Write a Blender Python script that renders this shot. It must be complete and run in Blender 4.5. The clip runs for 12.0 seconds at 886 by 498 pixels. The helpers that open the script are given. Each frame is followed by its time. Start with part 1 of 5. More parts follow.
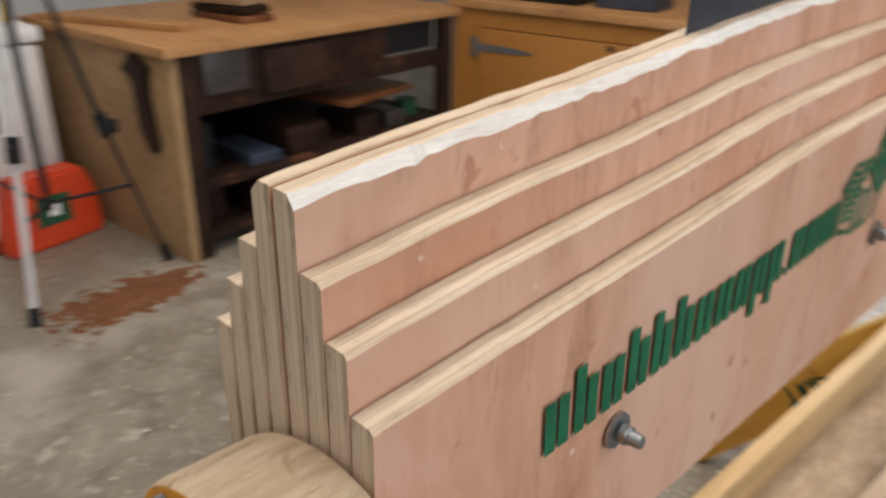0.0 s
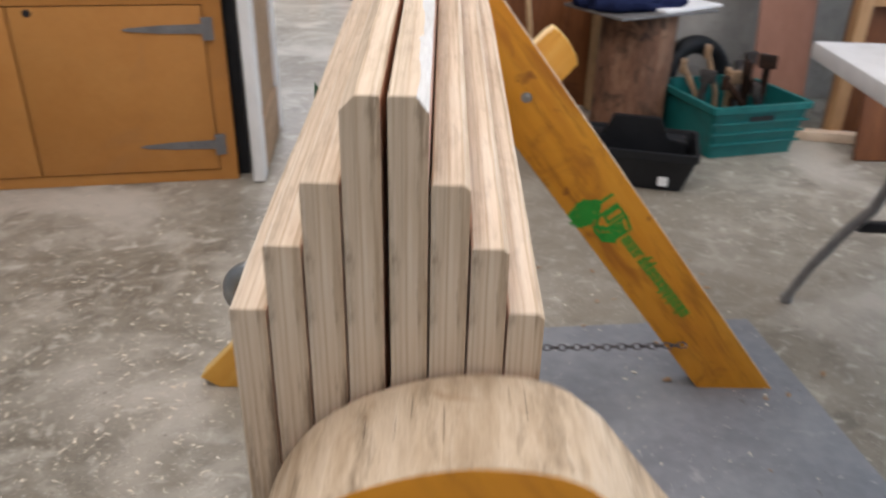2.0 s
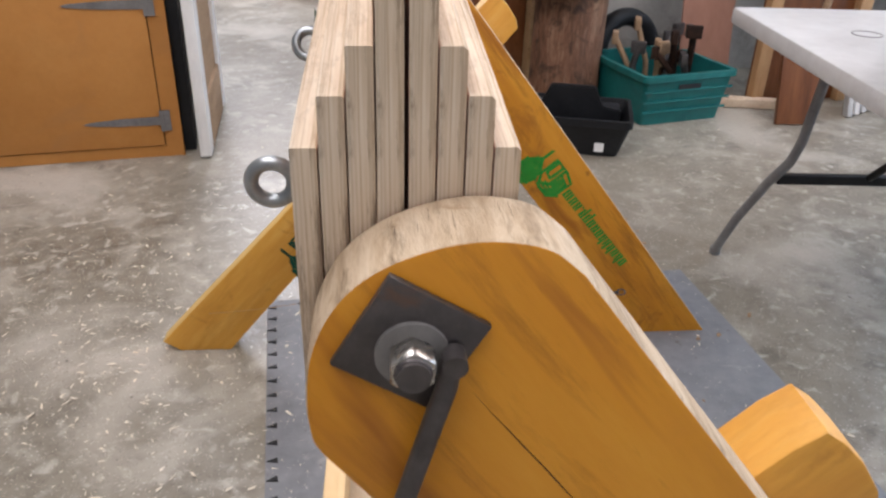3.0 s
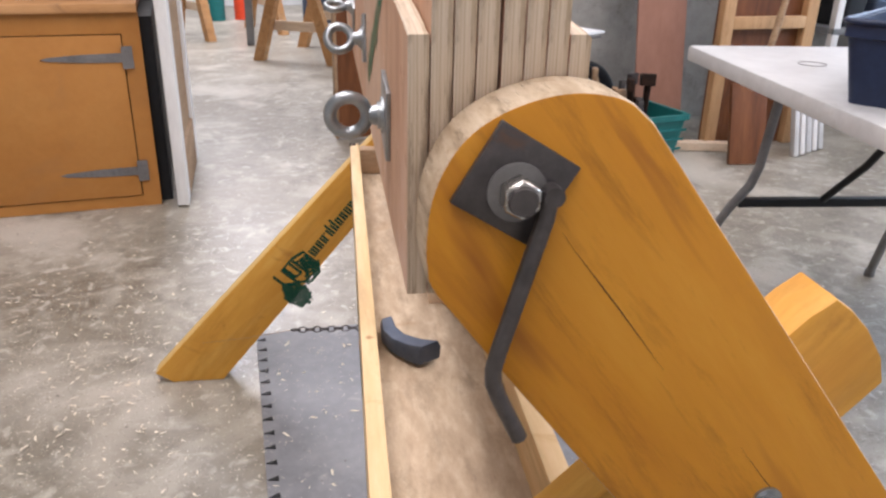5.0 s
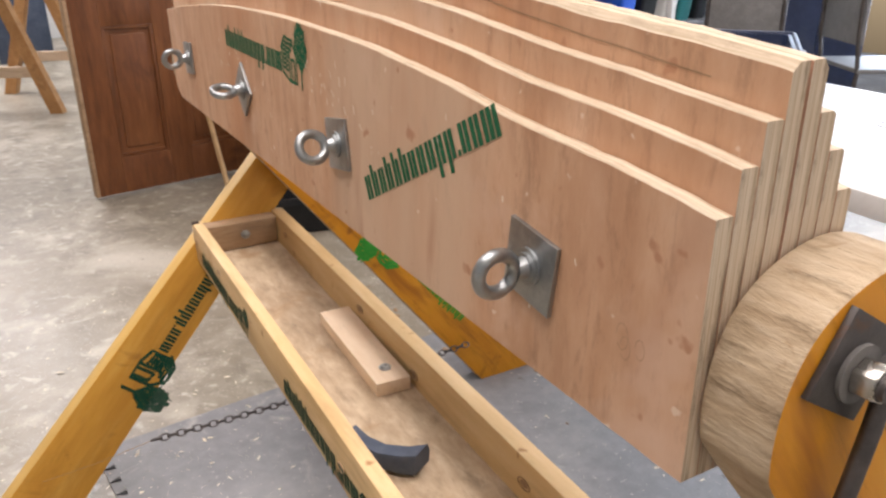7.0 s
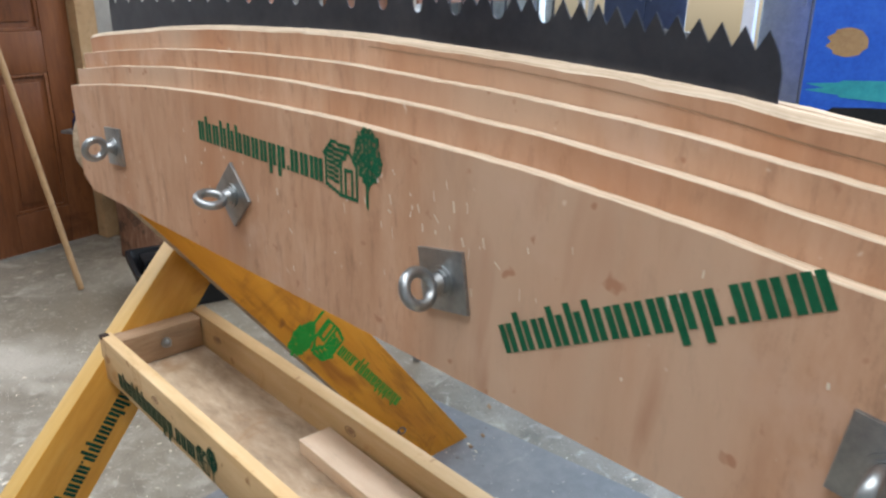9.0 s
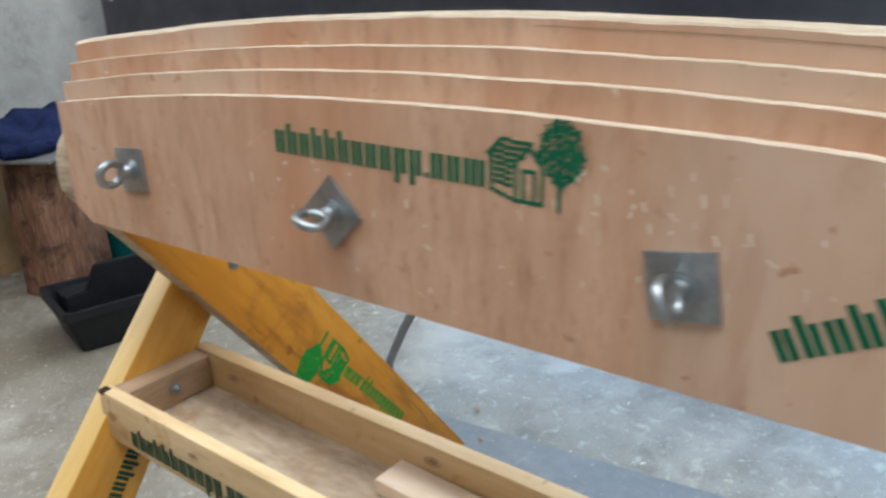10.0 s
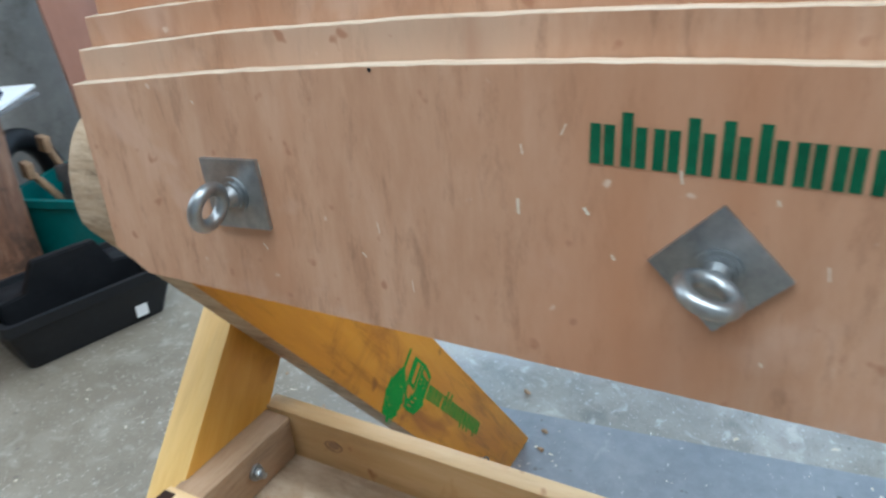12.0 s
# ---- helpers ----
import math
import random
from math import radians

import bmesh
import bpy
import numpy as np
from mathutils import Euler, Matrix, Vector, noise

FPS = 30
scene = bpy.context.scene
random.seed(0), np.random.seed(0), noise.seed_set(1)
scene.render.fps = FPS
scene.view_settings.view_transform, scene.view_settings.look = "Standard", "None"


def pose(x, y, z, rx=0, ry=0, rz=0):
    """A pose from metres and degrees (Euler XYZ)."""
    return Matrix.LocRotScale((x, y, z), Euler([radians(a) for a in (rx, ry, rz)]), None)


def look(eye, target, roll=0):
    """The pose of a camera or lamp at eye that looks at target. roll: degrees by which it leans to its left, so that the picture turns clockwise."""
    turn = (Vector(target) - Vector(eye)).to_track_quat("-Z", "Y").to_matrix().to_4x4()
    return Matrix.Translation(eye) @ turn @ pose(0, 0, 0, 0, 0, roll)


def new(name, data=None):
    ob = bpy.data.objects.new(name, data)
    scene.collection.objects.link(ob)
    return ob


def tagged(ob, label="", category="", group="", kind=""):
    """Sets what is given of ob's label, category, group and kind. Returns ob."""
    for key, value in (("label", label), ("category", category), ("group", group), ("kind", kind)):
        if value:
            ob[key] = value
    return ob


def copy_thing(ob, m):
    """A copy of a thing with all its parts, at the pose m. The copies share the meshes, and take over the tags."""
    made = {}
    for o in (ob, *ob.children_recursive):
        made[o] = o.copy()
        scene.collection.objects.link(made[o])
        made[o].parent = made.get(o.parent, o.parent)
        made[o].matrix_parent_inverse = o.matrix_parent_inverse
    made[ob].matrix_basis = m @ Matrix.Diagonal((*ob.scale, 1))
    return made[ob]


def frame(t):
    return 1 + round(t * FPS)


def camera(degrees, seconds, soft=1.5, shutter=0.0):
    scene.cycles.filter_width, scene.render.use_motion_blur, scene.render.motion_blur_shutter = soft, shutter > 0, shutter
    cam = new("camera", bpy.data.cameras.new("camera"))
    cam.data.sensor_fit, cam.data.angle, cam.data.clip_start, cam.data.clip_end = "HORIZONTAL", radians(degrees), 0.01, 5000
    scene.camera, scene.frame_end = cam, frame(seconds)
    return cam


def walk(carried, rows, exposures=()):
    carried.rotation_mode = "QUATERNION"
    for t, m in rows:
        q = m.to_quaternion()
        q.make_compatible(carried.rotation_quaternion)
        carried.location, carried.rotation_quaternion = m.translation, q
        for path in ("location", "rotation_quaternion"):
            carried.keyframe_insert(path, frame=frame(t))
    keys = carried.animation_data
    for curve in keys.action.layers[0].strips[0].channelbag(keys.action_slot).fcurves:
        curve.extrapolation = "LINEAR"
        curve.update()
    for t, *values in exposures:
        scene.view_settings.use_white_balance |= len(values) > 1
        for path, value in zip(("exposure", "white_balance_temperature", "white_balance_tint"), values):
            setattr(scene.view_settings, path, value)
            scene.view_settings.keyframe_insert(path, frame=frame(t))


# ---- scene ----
cam = camera(59.8, 12.0, soft=2.4, shutter=0.5)
PATH = [
    (0, (0.199, -0.118, 1.102), (-1.106, 1.146, 0.267), 1.0),
    (0.5, (0.114, -0.146, 1.092), (-0.701, 1.452, 0.206), 2.4),
    (1, (0.091, -0.158, 1.085), (-0.563, 1.487, 0.154), 1.5),
    (1.5, (0.064, -0.157, 1.085), (-0.31, 1.579, 0.164), 0.9),
    (2, (0.015, -0.2, 1.076), (0.026, 1.581, 0.164), 1.2),
    (2.5, (-0.011, -0.253, 1.064), (0.157, 1.506, 0.127), 1.2),
    (3, (-0.012, -0.3, 1.066), (0.151, 1.454, 0.119), 1.6),
    (3.5, (-0.016, -0.322, 1.048), (0.133, 1.459, 0.148), 0.9),
    (5.3, (-0.104, -0.401, 1.003), (0.19, 1.424, 0.239), 1.5),
    (5.5, (-0.115, -0.387, 1.002), (0.183, 1.446, 0.26), 2.2),
    (6, (-0.185, -0.338, 1.021), (0.39, 1.445, 0.321), 1.9),
    (6.5, (-0.281, -0.262, 1.048), (0.515, 1.433, 0.347), -1.1),
    (7, (-0.315, -0.223, 1.072), (0.591, 1.39, 0.312), -0.3),
    (7.2, (-0.314, -0.215, 1.074), (0.61, 1.38, 0.299), -0.6),
    (8.8, (-0.431, 0.045, 1.097), (0.888, 1.391, 0.43), -0.2),
    (9, (-0.428, 0.058, 1.106), (0.874, 1.419, 0.434), 0.7),
    (9.5, (-0.451, 0.148, 1.104), (0.927, 1.435, 0.437), -0.2),
    (10, (-0.52, 0.297, 1.089), (0.984, 1.423, 0.404), -1.8),
    (10.5, (-0.569, 0.392, 1.087), (0.925, 1.523, 0.388), -0.5),
    (11, (-0.527, 0.486, 1.094), (0.99, 1.57, 0.37), -0.6),
    (11.5, (-0.449, 0.611, 1.073), (1.053, 1.665, 0.276), -2.1),
    (12, (-0.405, 0.724, 1.068), (1.163, 1.613, 0.202), -4.0),
]
EXPOSURES = [(0, -0.72, 7050, 14), (1.5, -0.62, 6650, 15), (2.5, -0.36, 6350, 16), (3.5, -0.24, 6450, 18), (5.5, -0.08, 6500, 19), (7, -0.07, 7050, 18), (9, -0.20, 6100, 9), (10.5, -0.08, 5700, 3), (12, -0.10, 5450, 2)]
walk(cam, [(t, look(eye, target, roll)) for t, eye, target, roll in PATH], EXPOSURES)

# ---- world and light ----
world = bpy.data.worlds.new("world")
scene.world = world
world.use_nodes = True
wn = world.node_tree
sky = wn.nodes.new("ShaderNodeTexSky")
sky.sky_type = "NISHITA"
sky.sun_disc = False
sky.sun_elevation, sky.sun_rotation = radians(38), radians(100)
wn.links.new(sky.outputs[0], wn.nodes["Background"].inputs[0])
wn.nodes["Background"].inputs[1].default_value = 0.12

ROOM = radians(10.5)          # the building stands turned against the vise
RM = Matrix.Translation((-2.13, 2.18, 0)) @ Matrix.Rotation(ROOM, 4, "Z")


def area(name, m, w, h, power, colour):
    d = bpy.data.lights.new(name, "AREA")
    d.shape, d.size, d.size_y, d.energy, d.color = "RECTANGLE", w, h, power, colour
    ob = new(name, d)
    ob.matrix_world = m
    return ob


# daylight: wide shop doors on the street side, rooflights above, rooflight of the next room
area("shopfront_daylight", RM @ look((6.9, -0.6, 1.55), (0, -0.6, 0.9)), 5.6, 2.3, 455, (0.63, 0.81, 1.0))
area("rooflight_daylight", RM @ pose(1.05, -2.1, 3.18), 1.1, 3.8, 116, (1.0, 0.97, 0.935))
area("rooflight_daylight", RM @ pose(3.8, -1.9, 3.18), 1.1, 3.6, 100, (1.0, 0.97, 0.935))
area("rooflight_daylight", RM @ pose(1.9, 4.2, 3.18), 1.6, 3.0, 290, (0.93, 0.96, 1.0))

# ---- materials ----


def nodes_of(name):
    m = bpy.data.materials.new(name)
    m.use_nodes = True
    t = m.node_tree
    return m, t, t.nodes["Principled BSDF"]


def add(t, kind, **inputs):
    n = t.nodes.new(kind)
    for k, v in inputs.items():
        n.inputs[k.replace("_", " ")].default_value = v
    return n


def ramp(t, src, stops):
    r = t.nodes.new("ShaderNodeValToRGB")
    el = r.color_ramp.elements
    while len(el) < len(stops):
        el.new(0.5)
    for e, (p, c) in zip(el, stops):
        e.position, e.color = p, (*c, 1)
    t.links.new(src, r.inputs[0])
    return r.outputs[0]


def mix(t, fac, a, b, kind="MIX"):
    n = t.nodes.new("ShaderNodeMix")
    n.data_type, n.blend_type = "RGBA", kind
    for i, v in ((0, fac), (6, a), (7, b)):
        if isinstance(v, (int, float)):
            n.inputs[i].default_value = v
        elif isinstance(v, tuple):
            n.inputs[i].default_value = (*v, 1)
        else:
            t.links.new(v, n.inputs[i])
    return n.outputs[2]


def coords(t, stretch=(1, 1, 1), turn=0.0):
    c = t.nodes.new("ShaderNodeTexCoord")
    first = t.nodes.new("ShaderNodeMapping")
    first.inputs["Rotation"].default_value = (0, radians(turn), 0)
    t.links.new(c.outputs["Object"], first.inputs[0])
    mp = t.nodes.new("ShaderNodeMapping")
    mp.inputs["Scale"].default_value = stretch
    t.links.new(first.outputs[0], mp.inputs[0])
    rnd = t.nodes.new("ShaderNodeObjectInfo")
    off = t.nodes.new("ShaderNodeVectorMath")
    off.operation = "SCALE"
    off.inputs[0].default_value = (7.3, 5.1, 9.7)
    t.links.new(rnd.outputs["Random"], off.inputs["Scale"])
    t.links.new(off.outputs[0], mp.inputs["Location"])
    return mp.outputs[0], c.outputs["Object"], rnd.outputs["Random"]


def noise_of(t, vec, scale, detail=4.0, rough=0.6, distort=0.0):
    n = add(t, "ShaderNodeTexNoise", Scale=scale, Detail=detail, Roughness=rough, Distortion=distort)
    t.links.new(vec, n.inputs["Vector"])
    return n.outputs[0]


def bump(t, b, height, strength, dist=0.002):
    n = add(t, "ShaderNodeBump", Strength=strength, Distance=dist)
    t.links.new(height, n.inputs["Height"])
    t.links.new(n.outputs[0], b.inputs["Normal"])


def surface(name, lo, mid, hi, scale=6.0, stretch=(1, 1, 1), rough=0.6, metal=0.0, stain=None, stain_at=0.6, stain_scale=3.0, relief=0.15, grain=None, spec=0.4, turn=0.0, grain_depth=0.5, specks=None):
    """Grain at one scale, blotches at another, stains with their own outline."""
    m, t, b = nodes_of(name)
    v, raw, rnd = coords(t, stretch, turn)
    fine = noise_of(t, v, scale * 6, 6, 0.7)
    broad = noise_of(t, v, scale, 4, 0.6, 0.4)
    col = mix(t, 0.45, ramp(t, broad, [(0.3, lo), (0.5, mid), (0.72, hi)]), ramp(t, fine, [(0.3, lo), (0.5, mid), (0.7, hi)]))
    if grain:
        g = noise_of(t, v, grain, 8, 0.75, 0.2)
        col = mix(t, ramp(t, g, [(0.52, (0, 0, 0)), (0.68, (grain_depth,) * 3)]), col, tuple(c * 0.55 for c in lo))
    if stain:
        s = noise_of(t, raw, stain_scale, 5, 0.65, 0.8)
        col = mix(t, ramp(t, s, [(stain_at, (0, 0, 0)), (stain_at + 0.12, (0.8, 0.8, 0.8))]), col, stain)
    if specks:
        for sc, lo_at, tint, *soft in specks:
            s = noise_of(t, v if soft else raw, sc, 3 if soft else 2, 0.5, 0.5 if soft else 0.0)
            col = mix(t, ramp(t, s, [(lo_at, (0, 0, 0)), (lo_at + (soft[0] if soft else 0.05), (0.85, 0.85, 0.85))]), col, tint)
    t.links.new(col, b.inputs["Base Color"])
    b.inputs["Metallic"].default_value = metal
    r = t.nodes.new("ShaderNodeMapRange")
    r.inputs["To Min"].default_value, r.inputs["To Max"].default_value = max(rough - 0.12, 0.03), min(rough + 0.14, 1)
    t.links.new(broad, r.inputs["Value"])
    t.links.new(r.outputs[0], b.inputs["Roughness"])
    b.inputs["Specular IOR Level"].default_value = spec
    bump(t, b, fine, relief)
    return m


def ply_edge(name, tone, soil):
    """Veneers of the plywood's edge: bands across the sheet's thickness, light and dark in turn."""
    m, t, b = nodes_of(name)
    v, raw, rnd = coords(t, (1, 1, 1))
    sep = t.nodes.new("ShaderNodeSeparateXYZ")
    t.links.new(raw, sep.inputs[0])
    wob = noise_of(t, v, 18, 3, 0.5)
    a = t.nodes.new("ShaderNodeMath")
    a.operation = "MULTIPLY_ADD"
    a.inputs[1].default_value = 0.0022
    t.links.new(wob, a.inputs[0])
    t.links.new(sep.outputs[0], a.inputs[2])
    f = t.nodes.new("ShaderNodeMath")
    f.operation = "MULTIPLY"
    f.inputs[1].default_value = 1 / 0.012
    t.links.new(a.outputs[0], f.inputs[0])
    bands = ramp(t, f.outputs[0], [(0.0, (0.40, 0.28, 0.18)), (0.13, (0.66, 0.55, 0.42)), (0.20, (0.33, 0.23, 0.14)), (0.26, (0.62, 0.51, 0.39)),
                                   (0.44, (0.68, 0.56, 0.42)), (0.50, (0.40, 0.27, 0.16)), (0.56, (0.64, 0.51, 0.37)), (0.78, (0.66, 0.53, 0.39)),
                                   (0.84, (0.34, 0.23, 0.13)), (0.92, (0.61, 0.48, 0.35)), (1.0, (0.52, 0.37, 0.23))])
    streak = t.nodes.new("ShaderNodeMapping")
    streak.inputs["Scale"].default_value = (420, 9, 9)
    t.links.new(raw, streak.inputs[0])
    st = noise_of(t, streak.outputs[0], 1.0, 4, 0.7)
    smear = t.nodes.new("ShaderNodeMapping")
    smear.inputs["Scale"].default_value = (130, 40, 14)
    t.links.new(raw, smear.inputs[0])
    dirt = noise_of(t, smear.outputs[0], 1.0, 6, 0.75)
    col = mix(t, 0.62, bands, ramp(t, st, [(0.3, (0.34, 0.25, 0.165)), (0.52, (0.62, 0.50, 0.37)), (0.7, (0.75, 0.67, 0.55))]))
    col = mix(t, ramp(t, dirt, [(0.51, (0, 0, 0)), (0.64, (soil,) * 3)]), col, (0.20, 0.14, 0.095))
    col = mix(t, 1.0, col, (tone,) * 3, "MULTIPLY")
    t.links.new(col, b.inputs["Base Color"])
    b.inputs["Roughness"].default_value = 0.8
    b.inputs["Specular IOR Level"].default_value = 0.2
    bump(t, b, mix(t, 0.5, st, dirt), 0.5, 0.0012)
    return m




def ply_face(name, g, b):
    """Rotary-cut veneer; g and b: how much of the green and blue this batch of sheets keeps."""
    def c(red, green, blue):
        return (red, green * g, blue * b)
    return surface(name, c(0.42, 0.218, 0.118), c(0.565, 0.337, 0.206), c(0.68, 0.455, 0.31), 2.6, (2.6, 2.6, 0.7), 0.6, grain=26, grain_depth=0.5,
                   stain=c(0.645, 0.437, 0.318), stain_at=0.54, stain_scale=4.2, relief=0.07, spec=0.3,
                   specks=((1.3, 0.50, c(0.60, 0.425, 0.295), 0.18), (2.1, 0.52, c(0.495, 0.240, 0.122), 0.2), (9, 0.60, c(0.38, 0.185, 0.105), 0.3),
                           (4.2, 0.60, c(0.41, 0.195, 0.108), 0.28), (48, 0.675, c(0.42, 0.21, 0.12)), (60, 0.72, c(0.72, 0.58, 0.45))))


M_FACE = ply_face("plywood_face", 1.005, 1.03)
M_FACE_RED = ply_face("reddish_plywood_face", 0.91, 0.96)
M_EDGE = ply_edge("plywood_edge", 0.98, 0.25)
# edge copy for the end faces: shade in the lower tone, plus dirt streaks
M_END = ply_edge("shaded_plywood_end_grain", 0.93, 0.9)
M_CHIP = surface("torn_veneer", (0.58, 0.52, 0.45), (0.74, 0.70, 0.64), (0.84, 0.82, 0.79), 16, (7, 0.6, 7), 0.8, grain=34, grain_depth=0.3, relief=0.6, spec=0.2)
M_YEL = surface("yellow_stained_timber", (0.46, 0.166, 0.008), (0.595, 0.242, 0.012), (0.69, 0.33, 0.034), 2.6, (2.2, 2.2, 0.30), 0.48, grain=12, grain_depth=0.75, stain=(0.24, 0.078, 0.008), stain_at=0.58, stain_scale=6, relief=0.12, turn=37.7, specks=((3.2, 0.55, (0.40, 0.135, 0.008), 0.2), (14, 0.60, (0.33, 0.11, 0.008), 0.12), (16, 0.70, (0.24, 0.085, 0.012)),))
M_YELB = surface("yellow_stained_crossing_timber", (0.50, 0.22, 0.025), (0.65, 0.325, 0.048), (0.75, 0.45, 0.11), 2.6, (2.2, 2.2, 0.30), 0.5, grain=9, grain_depth=0.35, stain=(0.33, 0.13, 0.018), stain_at=0.62, stain_scale=9, relief=0.12, turn=-40.6)
# paler copy of the crossing timber: light on the far leg's edges, as colour
M_YELB_LIT = surface("lit_yellow_timber_edge", (0.56, 0.33, 0.09), (0.68, 0.45, 0.15), (0.76, 0.56, 0.25), 2.6, (2.2, 2.2, 0.30), 0.5, grain=9, grain_depth=0.3, relief=0.12, turn=-40.6)
M_YEL2 = surface("pale_yellow_timber", (0.48, 0.30, 0.125), (0.60, 0.41, 0.205), (0.70, 0.53, 0.32), 3.0, (3, 0.35, 3), 0.55, grain=8, grain_depth=0.4, stain=(0.40, 0.19, 0.045), stain_at=0.62, stain_scale=11, relief=0.15, specks=((30, 0.70, (0.30, 0.14, 0.05)), (9, 0.72, (0.24, 0.10, 0.03))))
M_BARE = surface("bare_sawn_timber", (0.29, 0.20, 0.12), (0.48, 0.365, 0.245), (0.63, 0.52, 0.39), 7, (5, 0.9, 5), 0.8, grain=16, grain_depth=0.85, stain=(0.24, 0.125, 0.05), stain_at=0.61, stain_scale=22, relief=0.9, spec=0.2)
M_TRAYB = surface("tray_bottom_board", (0.26, 0.18, 0.115), (0.43, 0.325, 0.22), (0.61, 0.50, 0.37), 6.0, (2.5, 0.8, 2.5), 0.7, grain=14, stain=(0.30, 0.18, 0.09), stain_at=0.6, stain_scale=9, relief=0.12)
M_TRAYE = surface("worn_brown_timber", (0.22, 0.13, 0.07), (0.33, 0.21, 0.12), (0.44, 0.30, 0.19), 6, (0.5, 3, 3), 0.7, grain=14, relief=0.2)
M_PINE = surface("clean_pine", (0.62, 0.45, 0.30), (0.72, 0.56, 0.41), (0.79, 0.66, 0.52), 5, (3, 0.5, 3), 0.65, grain=12, relief=0.1)
M_ZINC = surface("zinc_plated_steel", (0.22, 0.24, 0.25), (0.36, 0.38, 0.39), (0.52, 0.54, 0.54), 20, (1, 1, 1), 0.38, 0.95, relief=0.06)
M_NUT = surface("bright_steel", (0.30, 0.285, 0.26), (0.44, 0.42, 0.385), (0.58, 0.56, 0.53), 40, (1, 1, 1), 0.25, 0.95, relief=0.05)
M_DARKST = surface("dark_mill_steel", (0.055, 0.05, 0.05), (0.10, 0.09, 0.088), (0.16, 0.145, 0.14), 12, (1, 1, 1), 0.45, 0.75, stain=(0.16, 0.09, 0.06), stain_at=0.62, stain_scale=30, relief=0.1)
M_SAW = surface("saw_steel", (0.045, 0.05, 0.066), (0.08, 0.088, 0.11), (0.12, 0.128, 0.15), 5, (1, 1, 1), 0.38, 0.8, stain=(0.12, 0.07, 0.045), stain_at=0.66, stain_scale=16, relief=0.06)
M_GREEN = surface("dark_green_stencil_paint", (0.006, 0.075, 0.034), (0.010, 0.11, 0.05), (0.018, 0.155, 0.072), 60, (1, 1, 1), 0.7, relief=0.1, spec=0.2)
M_GREEN3 = surface("blackish_green_stencil_paint", (0.003, 0.028, 0.015), (0.005, 0.045, 0.024), (0.012, 0.075, 0.04), 60, (1, 1, 1), 0.7, relief=0.1, spec=0.2)
M_GREEN2 = surface("bright_green_stencil_paint", (0.015, 0.16, 0.02), (0.025, 0.24, 0.03), (0.04, 0.30, 0.05), 60, (1, 1, 1), 0.7, relief=0.1, spec=0.2)
M_CONC = surface("dusty_concrete", (0.145, 0.124, 0.093), (0.240, 0.211, 0.165), (0.34, 0.306, 0.246), 2.2, (1, 1, 1), 0.40, grain=9, grain_depth=0.6, stain=(0.37, 0.335, 0.274), stain_at=0.55, stain_scale=2.6, relief=0.55, spec=0.6, specks=((7, 0.54, (0.44, 0.405, 0.34), 0.2), (22, 0.57, (0.48, 0.445, 0.38), 0.14), (15, 0.60, (0.17, 0.15, 0.12), 0.2), (0.8, 0.50, (0.205, 0.172, 0.128), 0.2), (1.9, 0.56, (0.45, 0.41, 0.345), 0.14), (150, 0.655, (0.55, 0.51, 0.445)), (210, 0.66, (0.12, 0.10, 0.08)), (60, 0.70, (0.52, 0.48, 0.42)), (38, 0.71, (0.13, 0.11, 0.09))))
M_MAT = surface("grey_rubber_mat", (0.135, 0.138, 0.15), (0.19, 0.193, 0.205), (0.26, 0.262, 0.27), 5, (1, 1, 1), 0.5, stain=(0.38, 0.37, 0.35), stain_at=0.62, stain_scale=7, relief=0.25, specks=((90, 0.70, (0.45, 0.43, 0.40)), (44, 0.72, (0.10, 0.085, 0.075))))
# black of the mat studs, also painted in as the shade inside holes
M_HOLE = surface("black_rubber_and_hole_shade", (0.008, 0.008, 0.009), (0.012, 0.012, 0.013), (0.02, 0.02, 0.02), 20, (1, 1, 1), 0.6)
M_CAB = surface("orange_varnished_board", (0.335, 0.132, 0.026), (0.41, 0.174, 0.038), (0.46, 0.212, 0.054), 2.0, (1, 1, 1), 0.5, grain=6, grain_depth=0.12, stain=(0.36, 0.16, 0.045), stain_at=0.6, stain_scale=3, relief=0.06)
M_CABTOP = surface("worn_bench_top", (0.32, 0.145, 0.05), (0.45, 0.225, 0.085), (0.55, 0.305, 0.14), 3, (0.5, 2, 2), 0.6, grain=6, stain=(0.22, 0.11, 0.05), stain_at=0.6, stain_scale=4, relief=0.12)
M_STRAP = surface("grey_iron_strap", (0.12, 0.115, 0.11), (0.18, 0.17, 0.165), (0.25, 0.24, 0.23), 14, (1, 1, 1), 0.55, 0.4, relief=0.2)
# soiled bench wood; on the cupboard carcass its darkness is painted shade
M_DARKW = surface("dirty_and_shaded_dark_wood", (0.010, 0.006, 0.0045), (0.025, 0.013, 0.009), (0.07, 0.033, 0.019), 3.5, (1, 1, 1), 0.6, grain=7, stain=(0.17, 0.062, 0.03), stain_at=0.60, stain_scale=6, relief=0.3, spec=0.15)
M_BROWN = surface("brown_varnished_door_wood", (0.075, 0.024, 0.009), (0.155, 0.054, 0.019), (0.25, 0.10, 0.037), 2.5, (3, 3, 0.4), 0.4, grain=8, stain=(0.09, 0.03, 0.012), stain_at=0.58, stain_scale=5, relief=0.1)
M_WHITE = surface("chipped_white_paint", (0.62, 0.60, 0.57), (0.74, 0.72, 0.69), (0.82, 0.80, 0.78), 4, (2, 2, 0.5), 0.5, stain=(0.40, 0.33, 0.26), stain_at=0.66, stain_scale=9, relief=0.1)
